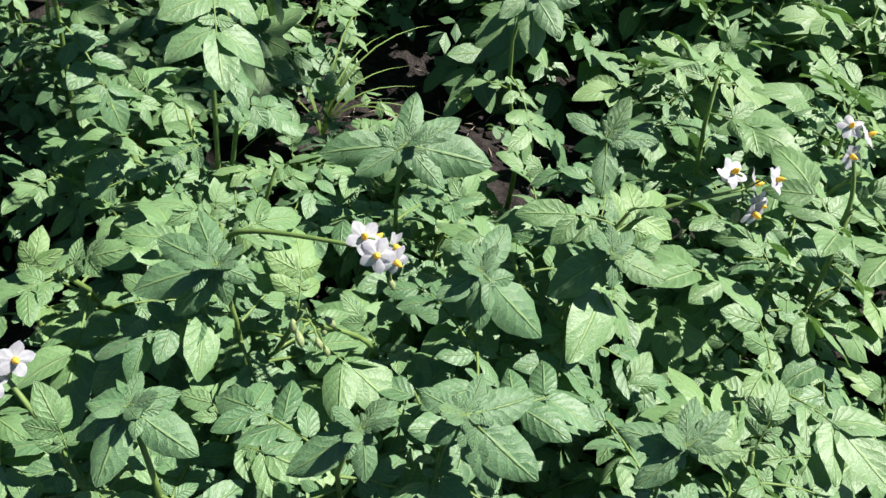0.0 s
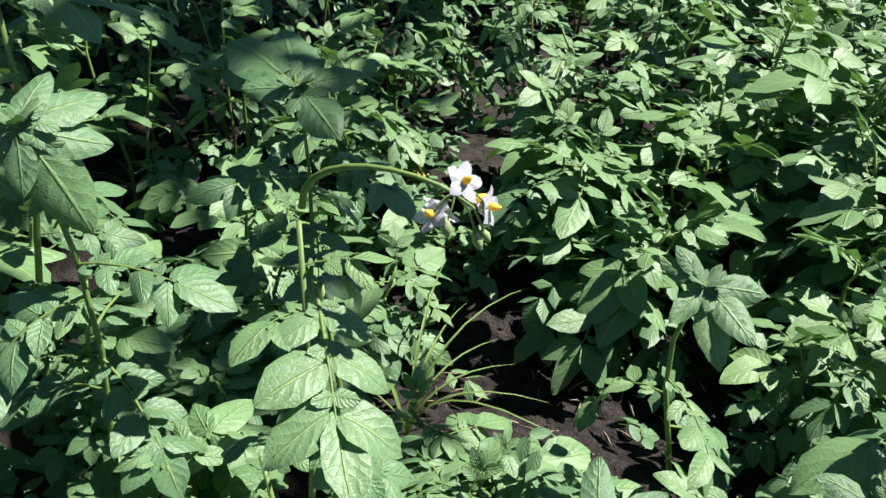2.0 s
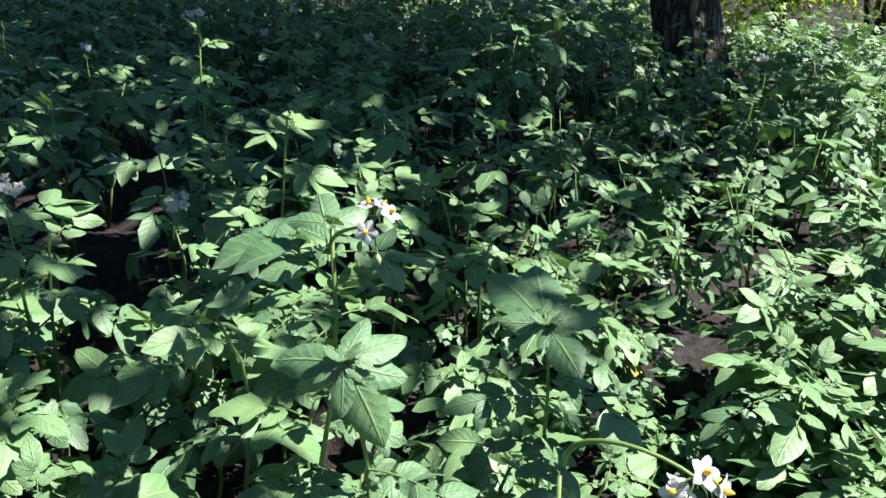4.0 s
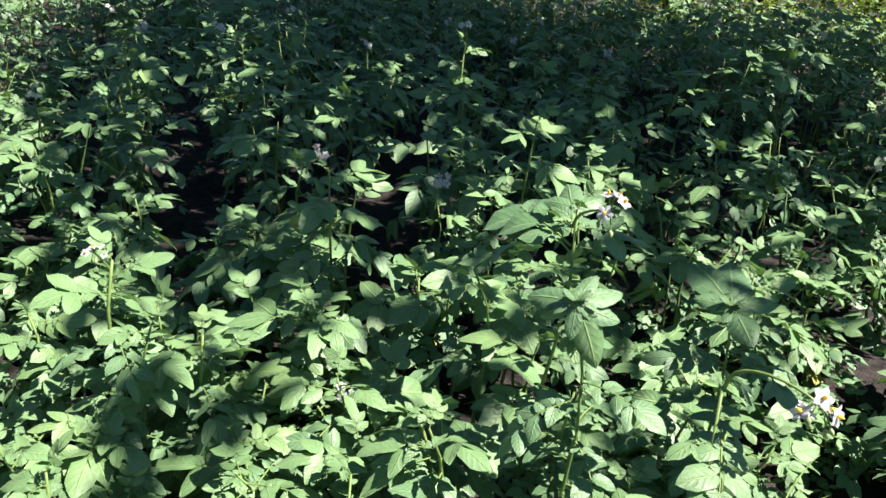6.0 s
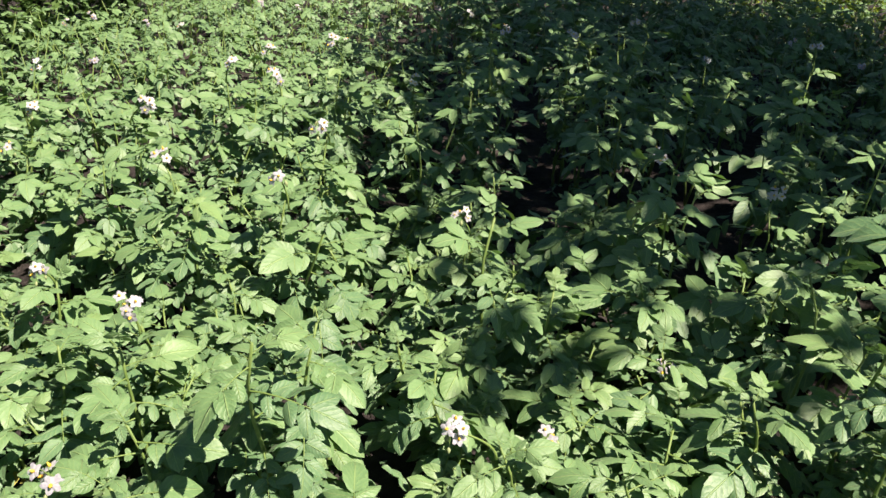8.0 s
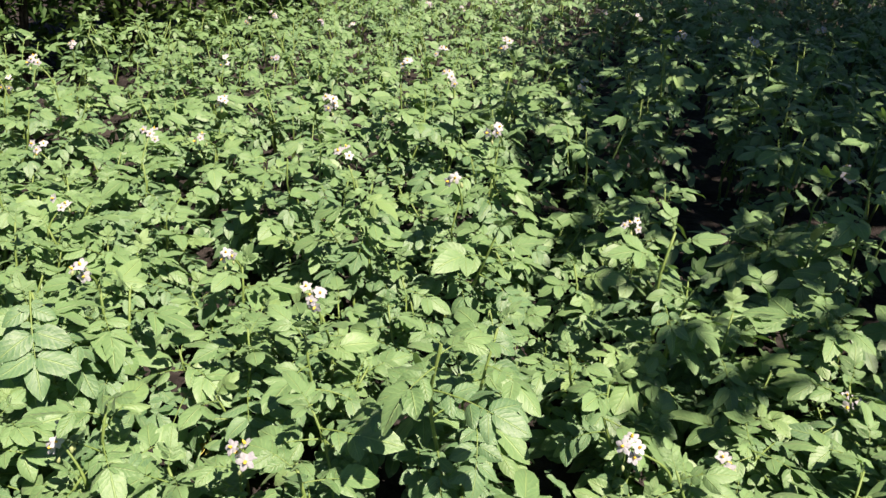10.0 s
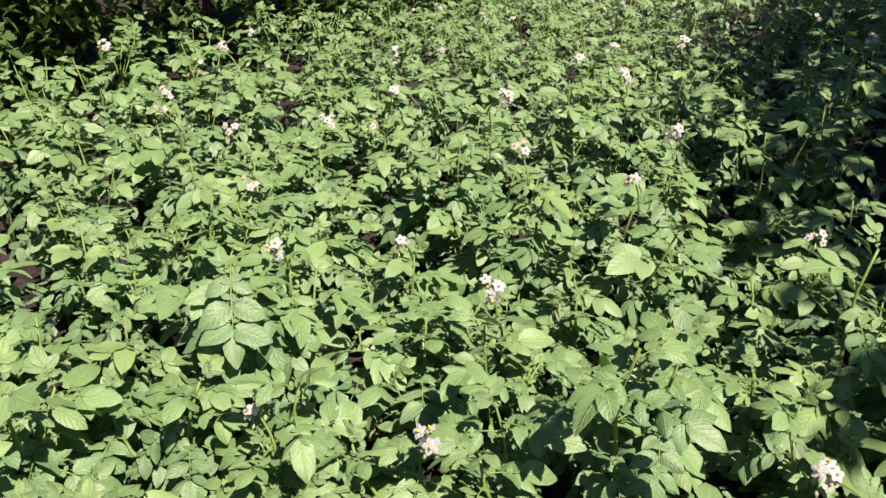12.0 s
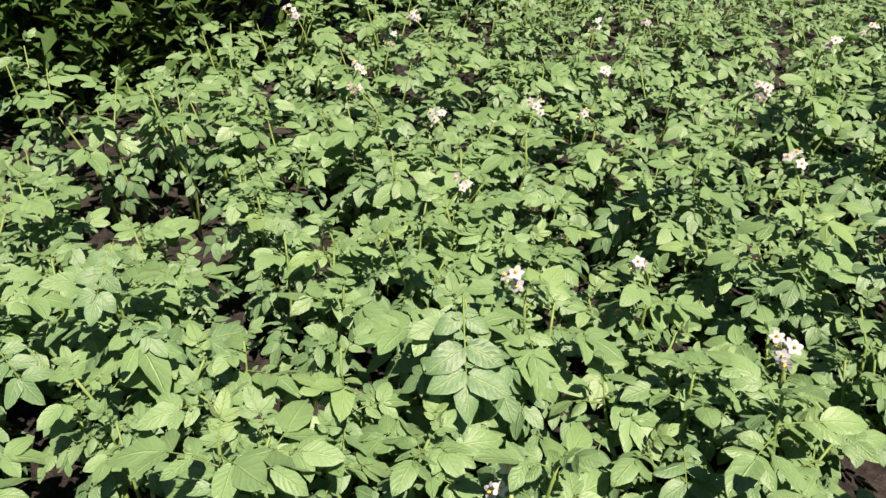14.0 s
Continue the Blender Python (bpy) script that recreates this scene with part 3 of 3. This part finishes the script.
def whorl_plant(middle, tips, i):
    r = random.Random(4200 + i)
    mx, my, mz = middle
    x, y = mx + r.uniform(-0.04, 0.04), my + r.uniform(0.02, 0.08)
    root = new("potato_plant")
    root.location = (x, y, ridge(x, y) - 0.01)
    pts, leaves = shoot(r, (0, 0, -0.02), Vector(middle) - root.location - Vector((0, 0, 0.01)), 0.17, 0.55 if i == 3 else 0.25, 12)
    part("stem", stem_mesh(pts, 0.006).mesh("stem", [STEM]), root)
    for m, young in leaves[:3 if i == 3 else 9]:
        part("leaf", r.choice(LEAF_MESH[0]), root, "", m)
    for tip in tips:
        leaf_between(root, middle, tip, r.choice(SIMPLE_MESH), (r.uniform(0.0, 0.3), r.uniform(-1.0, -0.7) if i < 4 else r.uniform(-0.6, -0.3), 1.0), 0.95)
    for k in range(4):
        a = r.uniform(0, 6.28)
        leaf_between(root, middle, Vector(middle) + Vector((math.cos(a) * 0.03, math.sin(a) * 0.03, 0.02)), r.choice(SIMPLE_MESH), (math.cos(a) * -0.5, math.sin(a) * -0.5, 1))
    used.append((x, y))
    return tagged(root, "potato plant topped by a whorl of broad green leaves", "potato plant", "potato plants of the field")


for i, (middle, tips) in enumerate(WHORLS_A + WHORLS_B + WHORLS_C):
    whorl_plant(middle, tips, i)


def hanging_plant(base, tip, i, up):
    """A plant with one long leaf that hangs out over its neighbours."""
    r = random.Random(4300 + i)
    root = new("potato_plant")
    x, y = base[0] + r.uniform(-0.03, 0.03), base[1] + 0.03
    root.location = (x, y, ridge(x, y) - 0.01)
    pts, leaves = shoot(r, (0, 0, -0.02), Vector(base) - root.location, 0.15, 0.3, 9)
    part("stem", stem_mesh(pts, 0.006).mesh("stem", [STEM]), root)
    for m, young in leaves[:3 if i == 0 else 6]:
        part("leaf", r.choice(LEAF_MESH[0]), root, "", m)
    leaf_between(root, base, tip, compound_leaf(random.Random(880 + i), 0, "hero").mesh("leaf", [LEAF, STEM]), up, 1.05)
    used.append((x, y))
    return tagged(root, "potato plant with a long drooping compound leaf", "potato plant", "potato plants of the field")


for k, (tip, up) in enumerate((((-0.79, 1.60, 0.86), (0.1, -0.5, 1)), ((-0.62, 1.62, 0.93), (0, -0.4, 1)), ((-0.42, 1.56, 0.86), (0.1, -0.3, 1)))):
    leaf_between(tall_plant, (-0.55, 1.46, 0.84 + 0.02 * k), tip, compound_leaf(random.Random(860 + k), 0, "hero" if k == 0 else "young").mesh("leaf", [LEAF, STEM]), up)
hanging_plant((-0.134, 1.19, 0.72), (-0.076, 1.01, 0.65), 0, (0.25, -0.25, 1.0))
hanging_plant((-1.867, -0.571, 0.57), (-1.671, -0.585, 0.42), 1, (0.6, 0.0, 0.8))
hanging_plant((-1.958, -1.31, 0.66), (-1.844, -1.353, 0.55), 2, (0.6, 0.1, 0.8))
hanging_plant((-1.46, 0.46, 0.55), (-1.318, 0.435, 0.42), 3, (0.6, -0.1, 0.8))

# shoots that stand out: x, y, z of the tip, leaf size
SHOOTS_A = [(-0.24, 0.84, 0.5, 0.21), (0.56, 0.70, 0.53, 0.2), (0.71, 1.63, 0.45, 0.2), (-0.33, 1.23, 0.45, 0.2), (0.62, 0.85, 0.5, 0.2), (0.80, 1.05, 0.45, 0.2),
            (0.24, 1.16, 0.40, 0.19), (-0.35, 1.46, 0.38, 0.2), (0.03, 1.40, 0.26, 0.21), (0.17, 1.30, 0.29, 0.2), (0.09, 1.50, 0.22, 0.19), (0.40, 1.30, 0.36, 0.2), (-0.30, 1.72, 0.42, 0.22)]
SHOOTS_B = [(-3.1, 2.25, 0.85, 0.2), (-3.1, 2.8, 0.8, 0.2), (-1.56, 1.19, 0.47, 0.22), (-1.32, 1.13, 0.5, 0.22), (-1.92, 3.82, 0.8, 0.2), (-0.91, 3.49, 0.74, 0.2),
            (-0.34, 4.46, 0.66, 0.2), (-1.88, -0.58, 0.52, 0.25), (-1.45, -1.02, 0.55, 0.23), (-1.94, -1.32, 0.58, 0.22), (-1.85, -0.83, 0.46, 0.21), (-1.47, -0.43, 0.48, 0.21),
            (-1.57, 0.02, 0.5, 0.22), (-1.34, 0.31, 0.53, 0.22), (-1.18, 0.65, 0.46, 0.21), (-1.44, 1.0, 0.70, 0.2)]
for i, (x, y, z, size) in enumerate(SHOOTS_A + SHOOTS_B):
    r = random.Random(1500 + i)
    z -= 0.05 if i < len(SHOOTS_A) else 0.0
    px, py = x + r.uniform(-0.08, 0.08), y + r.uniform(0.0, 0.1)
    apexes = [(x, y, z)] + [(px + r.uniform(-0.15, 0.15), py + r.uniform(-0.1, 0.18), z * r.uniform(0.55, 0.8)) for _ in range(2)]
    potato_plant(px, py, r, 0 if math.hypot(x, y) < 1.7 else 1, apexes, 0.88 * size, 0.2 + 0.2 * shade_side(x, y), 10)
    used.append((px, py))

# a tall plant with a thick bare stem that forks under its leaves
r = random.Random(1600)
potato_plant(-1.23, 0.24, r, 0, [(-1.05, 0.14, 0.74), (-1.20, 0.34, 0.66), (-1.34, 0.16, 0.46)], 0.17, 0.52, 8)
used.append((-1.23, 0.24))

HOLES = [(0.02, 1.84, 0.2), (0.60, 1.93, 0.19), (-0.05, 1.66, 0.13), (0.27, 1.86, 0.22), (0.16, 2.08, 0.16), (-2.14, -1.66, 0.14), (-1.86, -0.24, 0.12), (-2.2, -1.1, 0.12), (-1.2, 1.62, 0.15)]
field = []
r = random.Random(77)


def sow(step, near, beyond, gap):
    """Jittered places for plants on the part of the field between two distances."""
    gx = -10.0
    while gx < 4.6:
        gy = -5.2
        while gy < 10.6:
            x, y = gx + r.uniform(-0.11, 0.11), gy + r.uniform(-0.11, 0.11)
            gy += step
            dist = math.hypot(x + 0.1, y)
            yaw = math.degrees(math.atan2(-x, y))
            if not near < dist <= beyond or not -52 < yaw < 140 or (x > -0.75 and y < 0.36) or (x > -1.0 and y < 0.1) or y < -1.0 + 0.75 * (x + 0.9):
                continue
            if x < -3.3 and y < -2.2 + 0.68 * (-3.6 - x):
                continue
            if any(math.hypot(x - a, y - b) < c for a, b, c in HOLES) or not free(x, y, gap):
                continue
            used.append((x, y))
            field.append((x, y, dist))
        gx += step


sow(0.31, 0.4, 3.0, 0.235)
sow(0.29, 0.4, 3.0, 0.245)
sow(0.23, 0.4, 3.0, 0.205)
sow(0.34, 3.0, 9.8, 0.25)
sow(0.33, 3.0, 7.0, 0.26)
sow(0.42, 9.8, 12.5, 0.28)

far = Soup()
for i, (x, y, dist) in enumerate(field):
    r = random.Random(3000 + i)
    s = shade_side(x, y)
    h = top_height(x, y, r)
    size = r.uniform(0.135, 0.185) + 0.035 * s
    bare = 0.3 + 0.3 * s
    size *= 1.0 + 0.3 * smooth(x, 0.2, 0.5) * smooth(y, 1.5, 2.0)
    if -0.75 < x < 0.05 and 0.92 < y < 1.35 and r.random() < 0.45:
        continue
    if s > 0.5 and y < 5.0 and dist > 2.3 and r.random() < 0.28:
        continue
    if dist < 3.0:
        size *= 1.0 + 0.25 * smooth(y, 0.6, 1.4)
        lod = 0 if dist < 1.7 else 1
        n = 3 if s < 0.5 else 2
        h -= 0.08 * (1 - s)
        close = x > -0.9 and y > 0.3
        if -0.6 < x < 0.24 and 1.05 < y < 2.3:
            n, h = 2, r.uniform(0.2, 0.34)
        elif x > -0.7 and y <= 1.0:
            h = r.uniform(0.28, 0.44)
        apexes = [(x + r.uniform(-0.13, 0.13), y + r.uniform(-0.13, 0.13), h * r.uniform(0.66, 1.1)) for _ in range(n)]
        potato_plant(x, y, r, lod, apexes, size, 0.15 if close else bare, 10 if s < 0.5 else 7, (), 8 if close else 5)
    else:
        for _ in range(3 if s < 0.5 and dist < 5.5 else 2):
            base = Vector((x, y, 0))
            pts, leaves = shoot(r, base, (x + r.uniform(-0.16, 0.16), y + r.uniform(-0.16, 0.16), h * r.uniform(0.8, 1.1)), size * (1.12 if s > 0.5 else 1.12), bare, 8)
            tube(far, pts[::2], [0.007, 0.006, 0.0045, 0.0025], 4, 1)
            for m, young in leaves:
                v, f, uv, sl = r.choice((YOUNG if young else LEAVES)[2 if dist < 5.2 else 3]).arrays()
                mm = np.array(m)
                far.add(v @ mm[:3, :3].T + mm[:3, 3], f, uv, 5 if young else 0)
        for k in range(3 if s < 0.5 or y > 4.6 else 1):
            a = r.uniform(0, 6.28)
            m = np.array(Matrix.Translation((x + math.cos(a) * r.uniform(0.02, 0.2), y + math.sin(a) * r.uniform(0.02, 0.2), r.uniform(0.06, 0.28)))
                         @ rot_to((math.cos(a), math.sin(a), r.uniform(-0.2, 0.3)), (0, 0, 1), r.uniform(-0.5, 0.5)) @ Matrix.Scale(r.uniform(0.14, 0.18), 4))
            v, f, uv, sl = r.choice(LEAVES[3]).arrays()
            far.add(v @ m[:3, :3].T + m[:3, 3], f, uv, 0)
        if r.random() < 0.11:
            st, heads, knobs = cluster_layout(r, (x, y, h - 0.02), (x + r.uniform(-0.05, 0.05), y + r.uniform(-0.05, 0.05), h + 0.11), 4, 0, 0.034)
            v, f, uv, sl = st.arrays()
            far.add(v, f, uv, 1)
            for m in heads:
                v, f, uv, sl = r.choice(BLOSSOMS).arrays()
                mm = np.array(m)
                far.add(v @ mm[:3, :3].T + mm[:3, 3], f, uv, 2)
                far.s[-len(f):] = [2 + q for q in sl]
tagged(new("potato_foliage", far.mesh("potato_foliage", [LEAF, STEM, PETAL, ANTHER, BUD, YOUNG_LEAF])), "dense far rows of green potato plants with pale flowers",
       "potato plants", kind="stuff")


# ---- trees and shrubs round the field ----
def leaf_cloud(r, blobs, count, size):
    """Many small pointed leaves scattered through the outer parts of some blobs."""
    s = Soup()
    weights = [b[3] * b[4] * b[5] for b in blobs]
    for _ in range(count):
        bx, by, bz, rx, ry, rz = r.choices(blobs, weights)[0]
        while True:
            p = Vector((r.uniform(-1, 1), r.uniform(-1, 1), r.uniform(-1, 1)))
            if 0.25 < p.length < 1:
                break
        c = Vector((bx + p.x * rx, by + p.y * ry, bz + p.z * rz))
        d = Vector((r.uniform(-1, 1), r.uniform(-1, 1), r.uniform(-0.8, 0.3)))
        x, y, z = basis(d, (r.uniform(-0.5, 0.5), r.uniform(-0.5, 0.5), 1))
        ln = size * r.uniform(0.6, 1.3)
        w = ln * r.uniform(0.4, 0.55)
        s.add([c, c + x * ln * 0.45 + y * w * 0.5 + z * w * 0.12, c + x * ln - z * ln * 0.1, c + x * ln * 0.45 - y * w * 0.5 + z * w * 0.12], [(0, 1, 2), (0, 2, 3)])
    return s


def tree(x, y, radius, height, blobs, leaves, leaf_size, seed, label, bend=Vector((0.1, -0.1, 0))):
    r = random.Random(seed)
    root = new("tree")
    root.location = (x, y, 0)
    s = Soup()
    pts = [Vector((0, 0, -0.1)), Vector((0, 0, 0.12)), bend * 0.08 + Vector((0, 0, 0.5)), bend * 0.22 + Vector((0, 0, 1.2)), bend * 0.7 + Vector((0, 0, height * 0.5)), bend + Vector((0, 0, height))]
    tube(s, pts, [radius * 1.5, radius * 1.22, radius * 1.03, radius * 0.93, radius * 0.7, radius * 0.2], 14, 0)
    part("trunk", s.mesh("trunk", [BARK]), root, "thick rough grey-brown bark")
    for bx, by, bz, rx, ry, rz in blobs:
        lm = Soup()
        z0 = min(height * 0.8, max(1.6, bz * 0.55))
        a, b = Vector((bend.x * 0.5, bend.y * 0.5, z0)), Vector((bx, by, bz))
        tube(lm, [a, a.lerp(b, 0.4) + Vector((0, 0, 0.25)), a.lerp(b, 0.75) + Vector((0, 0, 0.2)), b], [radius * 0.45, radius * 0.33, radius * 0.2, radius * 0.08], 8, 0)
        part("limb", lm.mesh("limb", [BARK]), root)
    part("crown", leaf_cloud(r, blobs, leaves, leaf_size).mesh("crown", [TREE_LEAF], False), root, "broad crown of small green leaves")
    return tagged(root, label, "tree")


CROWN = [(1.1, 1.6, 5.0, 1.6, 1.4, 0.8), (1.15, -4.72, 4.8, 0.5, 0.3, 0.3), (1.7, -5.15, 4.8, 0.22, 0.2, 0.2), (2.62, -4.58, 4.8, 0.34, 0.2, 0.5), (1.05, -4.67, 4.8, 0.4, 0.3, 0.3), (0.25, -4.37, 4.8, 0.55, 0.4, 0.3),
         (-0.65, -4.12, 4.8, 0.7, 0.5, 0.35), (-1.55, -3.57, 4.8, 0.7, 0.6, 0.4), (-2.51, -3.07, 4.8, 0.7, 0.6, 0.4), (-3.41, -2.37, 4.8, 0.8, 0.6, 0.4), (1.75, -4.37, 4.7, 0.4, 0.34, 0.4),
         (1.99, -3.27, 4.7, 1.0, 0.85, 0.2), (0.89, -2.67, 4.9, 1.5, 1.4, 0.45), (-2.11, -2.57, 4.8, 0.9, 0.8, 0.4), (-0.61, -3.27, 4.8, 0.9, 0.8, 0.4), (0.44, -3.97, 4.8, 0.7, 0.6, 0.3),
         (-1.21, -1.47, 4.9, 1.9, 1.8, 0.9), (1.99, -1.27, 5.0, 1.4, 1.5, 0.6), (-0.11, -0.17, 5.4, 2.0, 2.0, 1.2), (-3.01, -0.27, 4.9, 2.0, 2.0, 1.0), (2.54, 0.33, 5.0, 1.5, 1.5, 0.8),
         (-1.61, 1.33, 5.2, 2.0, 2.0, 1.1), (-4.46, 1.33, 4.9, 2.0, 2.0, 1.0)]
tree(-0.12, 6.9, 0.25, 5.2, CROWN, 13000, 0.27, 5, "old tree with a thick leaning dark trunk among the potato rows", Vector((-1.2, -0.4, 0)))


def shrub(x, y, w, h, count, leaf_size, seed, label, leaf=SHADED_SHRUB_LEAF):
    r = random.Random(seed)
    root = new("shrub")
    root.location = (x, y, 0)
    for k in range(5):
        s = Soup()
        a = r.uniform(0, 6.28)
        tip = Vector((math.cos(a) * w * 0.6, math.sin(a) * w * 0.6, h * r.uniform(0.6, 0.95)))
        tube(s, [(0, 0, -0.05), tip * 0.35 + Vector((0, 0, h * 0.12)), tip * 0.7 + Vector((0, 0, h * 0.08)), tip], [0.035, 0.026, 0.016, 0.006], 6, 0)
        part("branch", s.mesh("branch", [BARK]), root)
    blobs = [(r.uniform(-0.5, 0.5) * w, r.uniform(-0.5, 0.5) * w, h * r.uniform(0.15, 0.7), w * 0.6, w * 0.6, h * 0.35) for _ in range(7)]
    part("foliage", leaf_cloud(r, blobs, count, leaf_size).mesh("foliage", [leaf], False), root)
    return tagged(root, label, "shrub", "shrubs along the field's edge")


EDGE = [(-4.13, -2.92), (-5.03, -2.32), (-5.83, -1.52), (-6.63, -0.72), (-7.43, 0.08), (-8.23, 0.98), (-3.33, -3.82), (-8.93, 1.98), (-5.83, -2.82), (-6.83, -1.82)]
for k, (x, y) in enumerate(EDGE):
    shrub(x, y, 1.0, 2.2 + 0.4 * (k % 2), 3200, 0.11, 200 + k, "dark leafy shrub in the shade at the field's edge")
# far row: its sunlit look is partly in the paler, yellower leaf colour
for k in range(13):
    shrub(-9.8 + 1.05 * k, 10.6 + 0.5 * (k % 3), 1.2, 2.2 + 0.3 * (k % 2), 1900, 0.11, 300 + k, "sunlit yellow-green shrub beyond the potato rows", LIT_SHRUB_LEAF)
# tree added to keep the edge shrubs dark; its crown stays out of view
SHADE_CROWN = [(3.96, -0.42, 3.6, 1.1, 1.1, 0.5), (3.06, 0.18, 3.7, 1.1, 1.1, 0.5), (2.26, 0.98, 3.6, 1.1, 1.1, 0.5), (1.46, 1.78, 3.7, 1.1, 1.1, 0.5), (0.66, 2.58, 3.6, 1.1, 1.1, 0.5),
         (-0.14, 3.48, 3.7, 1.1, 1.1, 0.5), (4.76, -1.32, 3.6, 1.1, 1.1, 0.5), (2.26, -0.32, 3.8, 1.2, 1.2, 0.6), (1.26, 0.68, 3.8, 1.2, 1.2, 0.6)]
tree(-7.0, -2.6, 0.14, 4.6, SHADE_CROWN, 12000, 0.26, 6, "added tree whose unseen crown shades the shrubs at the field's edge")


def grass_tuft(x, y, count, length, seed):
    r = random.Random(seed)
    root = new("grass_tuft")
    root.location = (x, y, ridge(x, y))
    for _ in range(count):
        b = Soup()
        a, ln = r.uniform(0, 6.28), length * r.uniform(0.6, 1.15)
        d, side = Vector((math.cos(a), math.sin(a), 0)), Vector((-math.sin(a), math.cos(a), 0))
        v, f = [], []
        for i in range(9):
            t = i / 8
            p = d * (ln * (0.15 * t + 0.75 * t ** 2.2)) + Vector((0, 0, ln * (1.0 * t - 0.62 * t ** 2.6)))
            w = 0.0034 * (1 - t) ** 0.6 + 0.0003
            v += [p - side * w, p + Vector((0, 0, -0.4 * w)), p + side * w]
        for i in range(8):
            f += [(3 * i, 3 * i + 1, 3 * i + 4, 3 * i + 3), (3 * i + 1, 3 * i + 2, 3 * i + 5, 3 * i + 4)]
        b.add(v, f)
        part("blade", b.mesh("blade", [GRASS]), root)
    return tagged(root, "thin arching green grass tuft between the potato plants", "grass", "weeds between the potato plants")


grass_tuft(-0.08, 1.70, 11, 0.44, 31)
for k, (x, y) in enumerate([(-1.35, 1.75), (-0.9, 2.5), (-2.0, 0.75), (0.75, 2.3), (-1.6, 0.95), (-2.6, -0.15)]):
    grass_tuft(x, y, 6, 0.3, 40 + k)


def soil_litter(seed):
    """Clods, straw and bits of dry stalk lying on the soil."""
    r = random.Random(seed)
    clods, straw = Soup(), Soup()
    for k in range(420):
        if k < 260:
            x, y = r.gauss(0.25, 0.22), r.gauss(1.8, 0.2)
        else:
            x, y = r.uniform(-2.6, 0.9), r.uniform(-1.9, 2.4)
        z = ridge(x, y)
        if k % 3:
            rad = 0.003 + 0.02 * r.random() ** 2.5
            v = []
            for i in range(3):
                for j in range(6):
                    a, e = 1.047 * j + 0.4 * i, (-0.5, 0.15, 0.8)[i]
                    q = rad * r.uniform(0.75, 1.25)
                    v.append((x + math.cos(a) * math.cos(e) * q, y + math.sin(a) * math.cos(e) * q, z + 0.1 * rad + 0.55 * math.sin(e) * q))
            f = [(6 * i + j, 6 * i + (j + 1) % 6, 6 * i + 6 + (j + 1) % 6, 6 * i + 6 + j) for i in range(2) for j in range(6)] + [(12, 13, 14, 15, 16, 17)]
            clods.add(v, f)
        else:
            a, ln = r.uniform(0, 6.28), r.uniform(0.012, 0.07)
            d = Vector((math.cos(a), math.sin(a), r.uniform(-0.1, 0.25)))
            p = Vector((x, y, z + 0.006))
            tube(straw, [p, p + d * ln * 0.5 + Vector((0, 0, 0.003)), p + d * ln], [0.0012, 0.0014, 0.0008], 4)
    tagged(new("soil_clods", clods.mesh("soil_clods", [SOIL])), "small dark clods of crumbly soil", "soil clods", kind="stuff")
    tagged(new("straw_bits", straw.mesh("straw_bits", [TWIG])), "bits of dry pale straw lying on the soil", "straw", kind="stuff")


soil_litter(9)
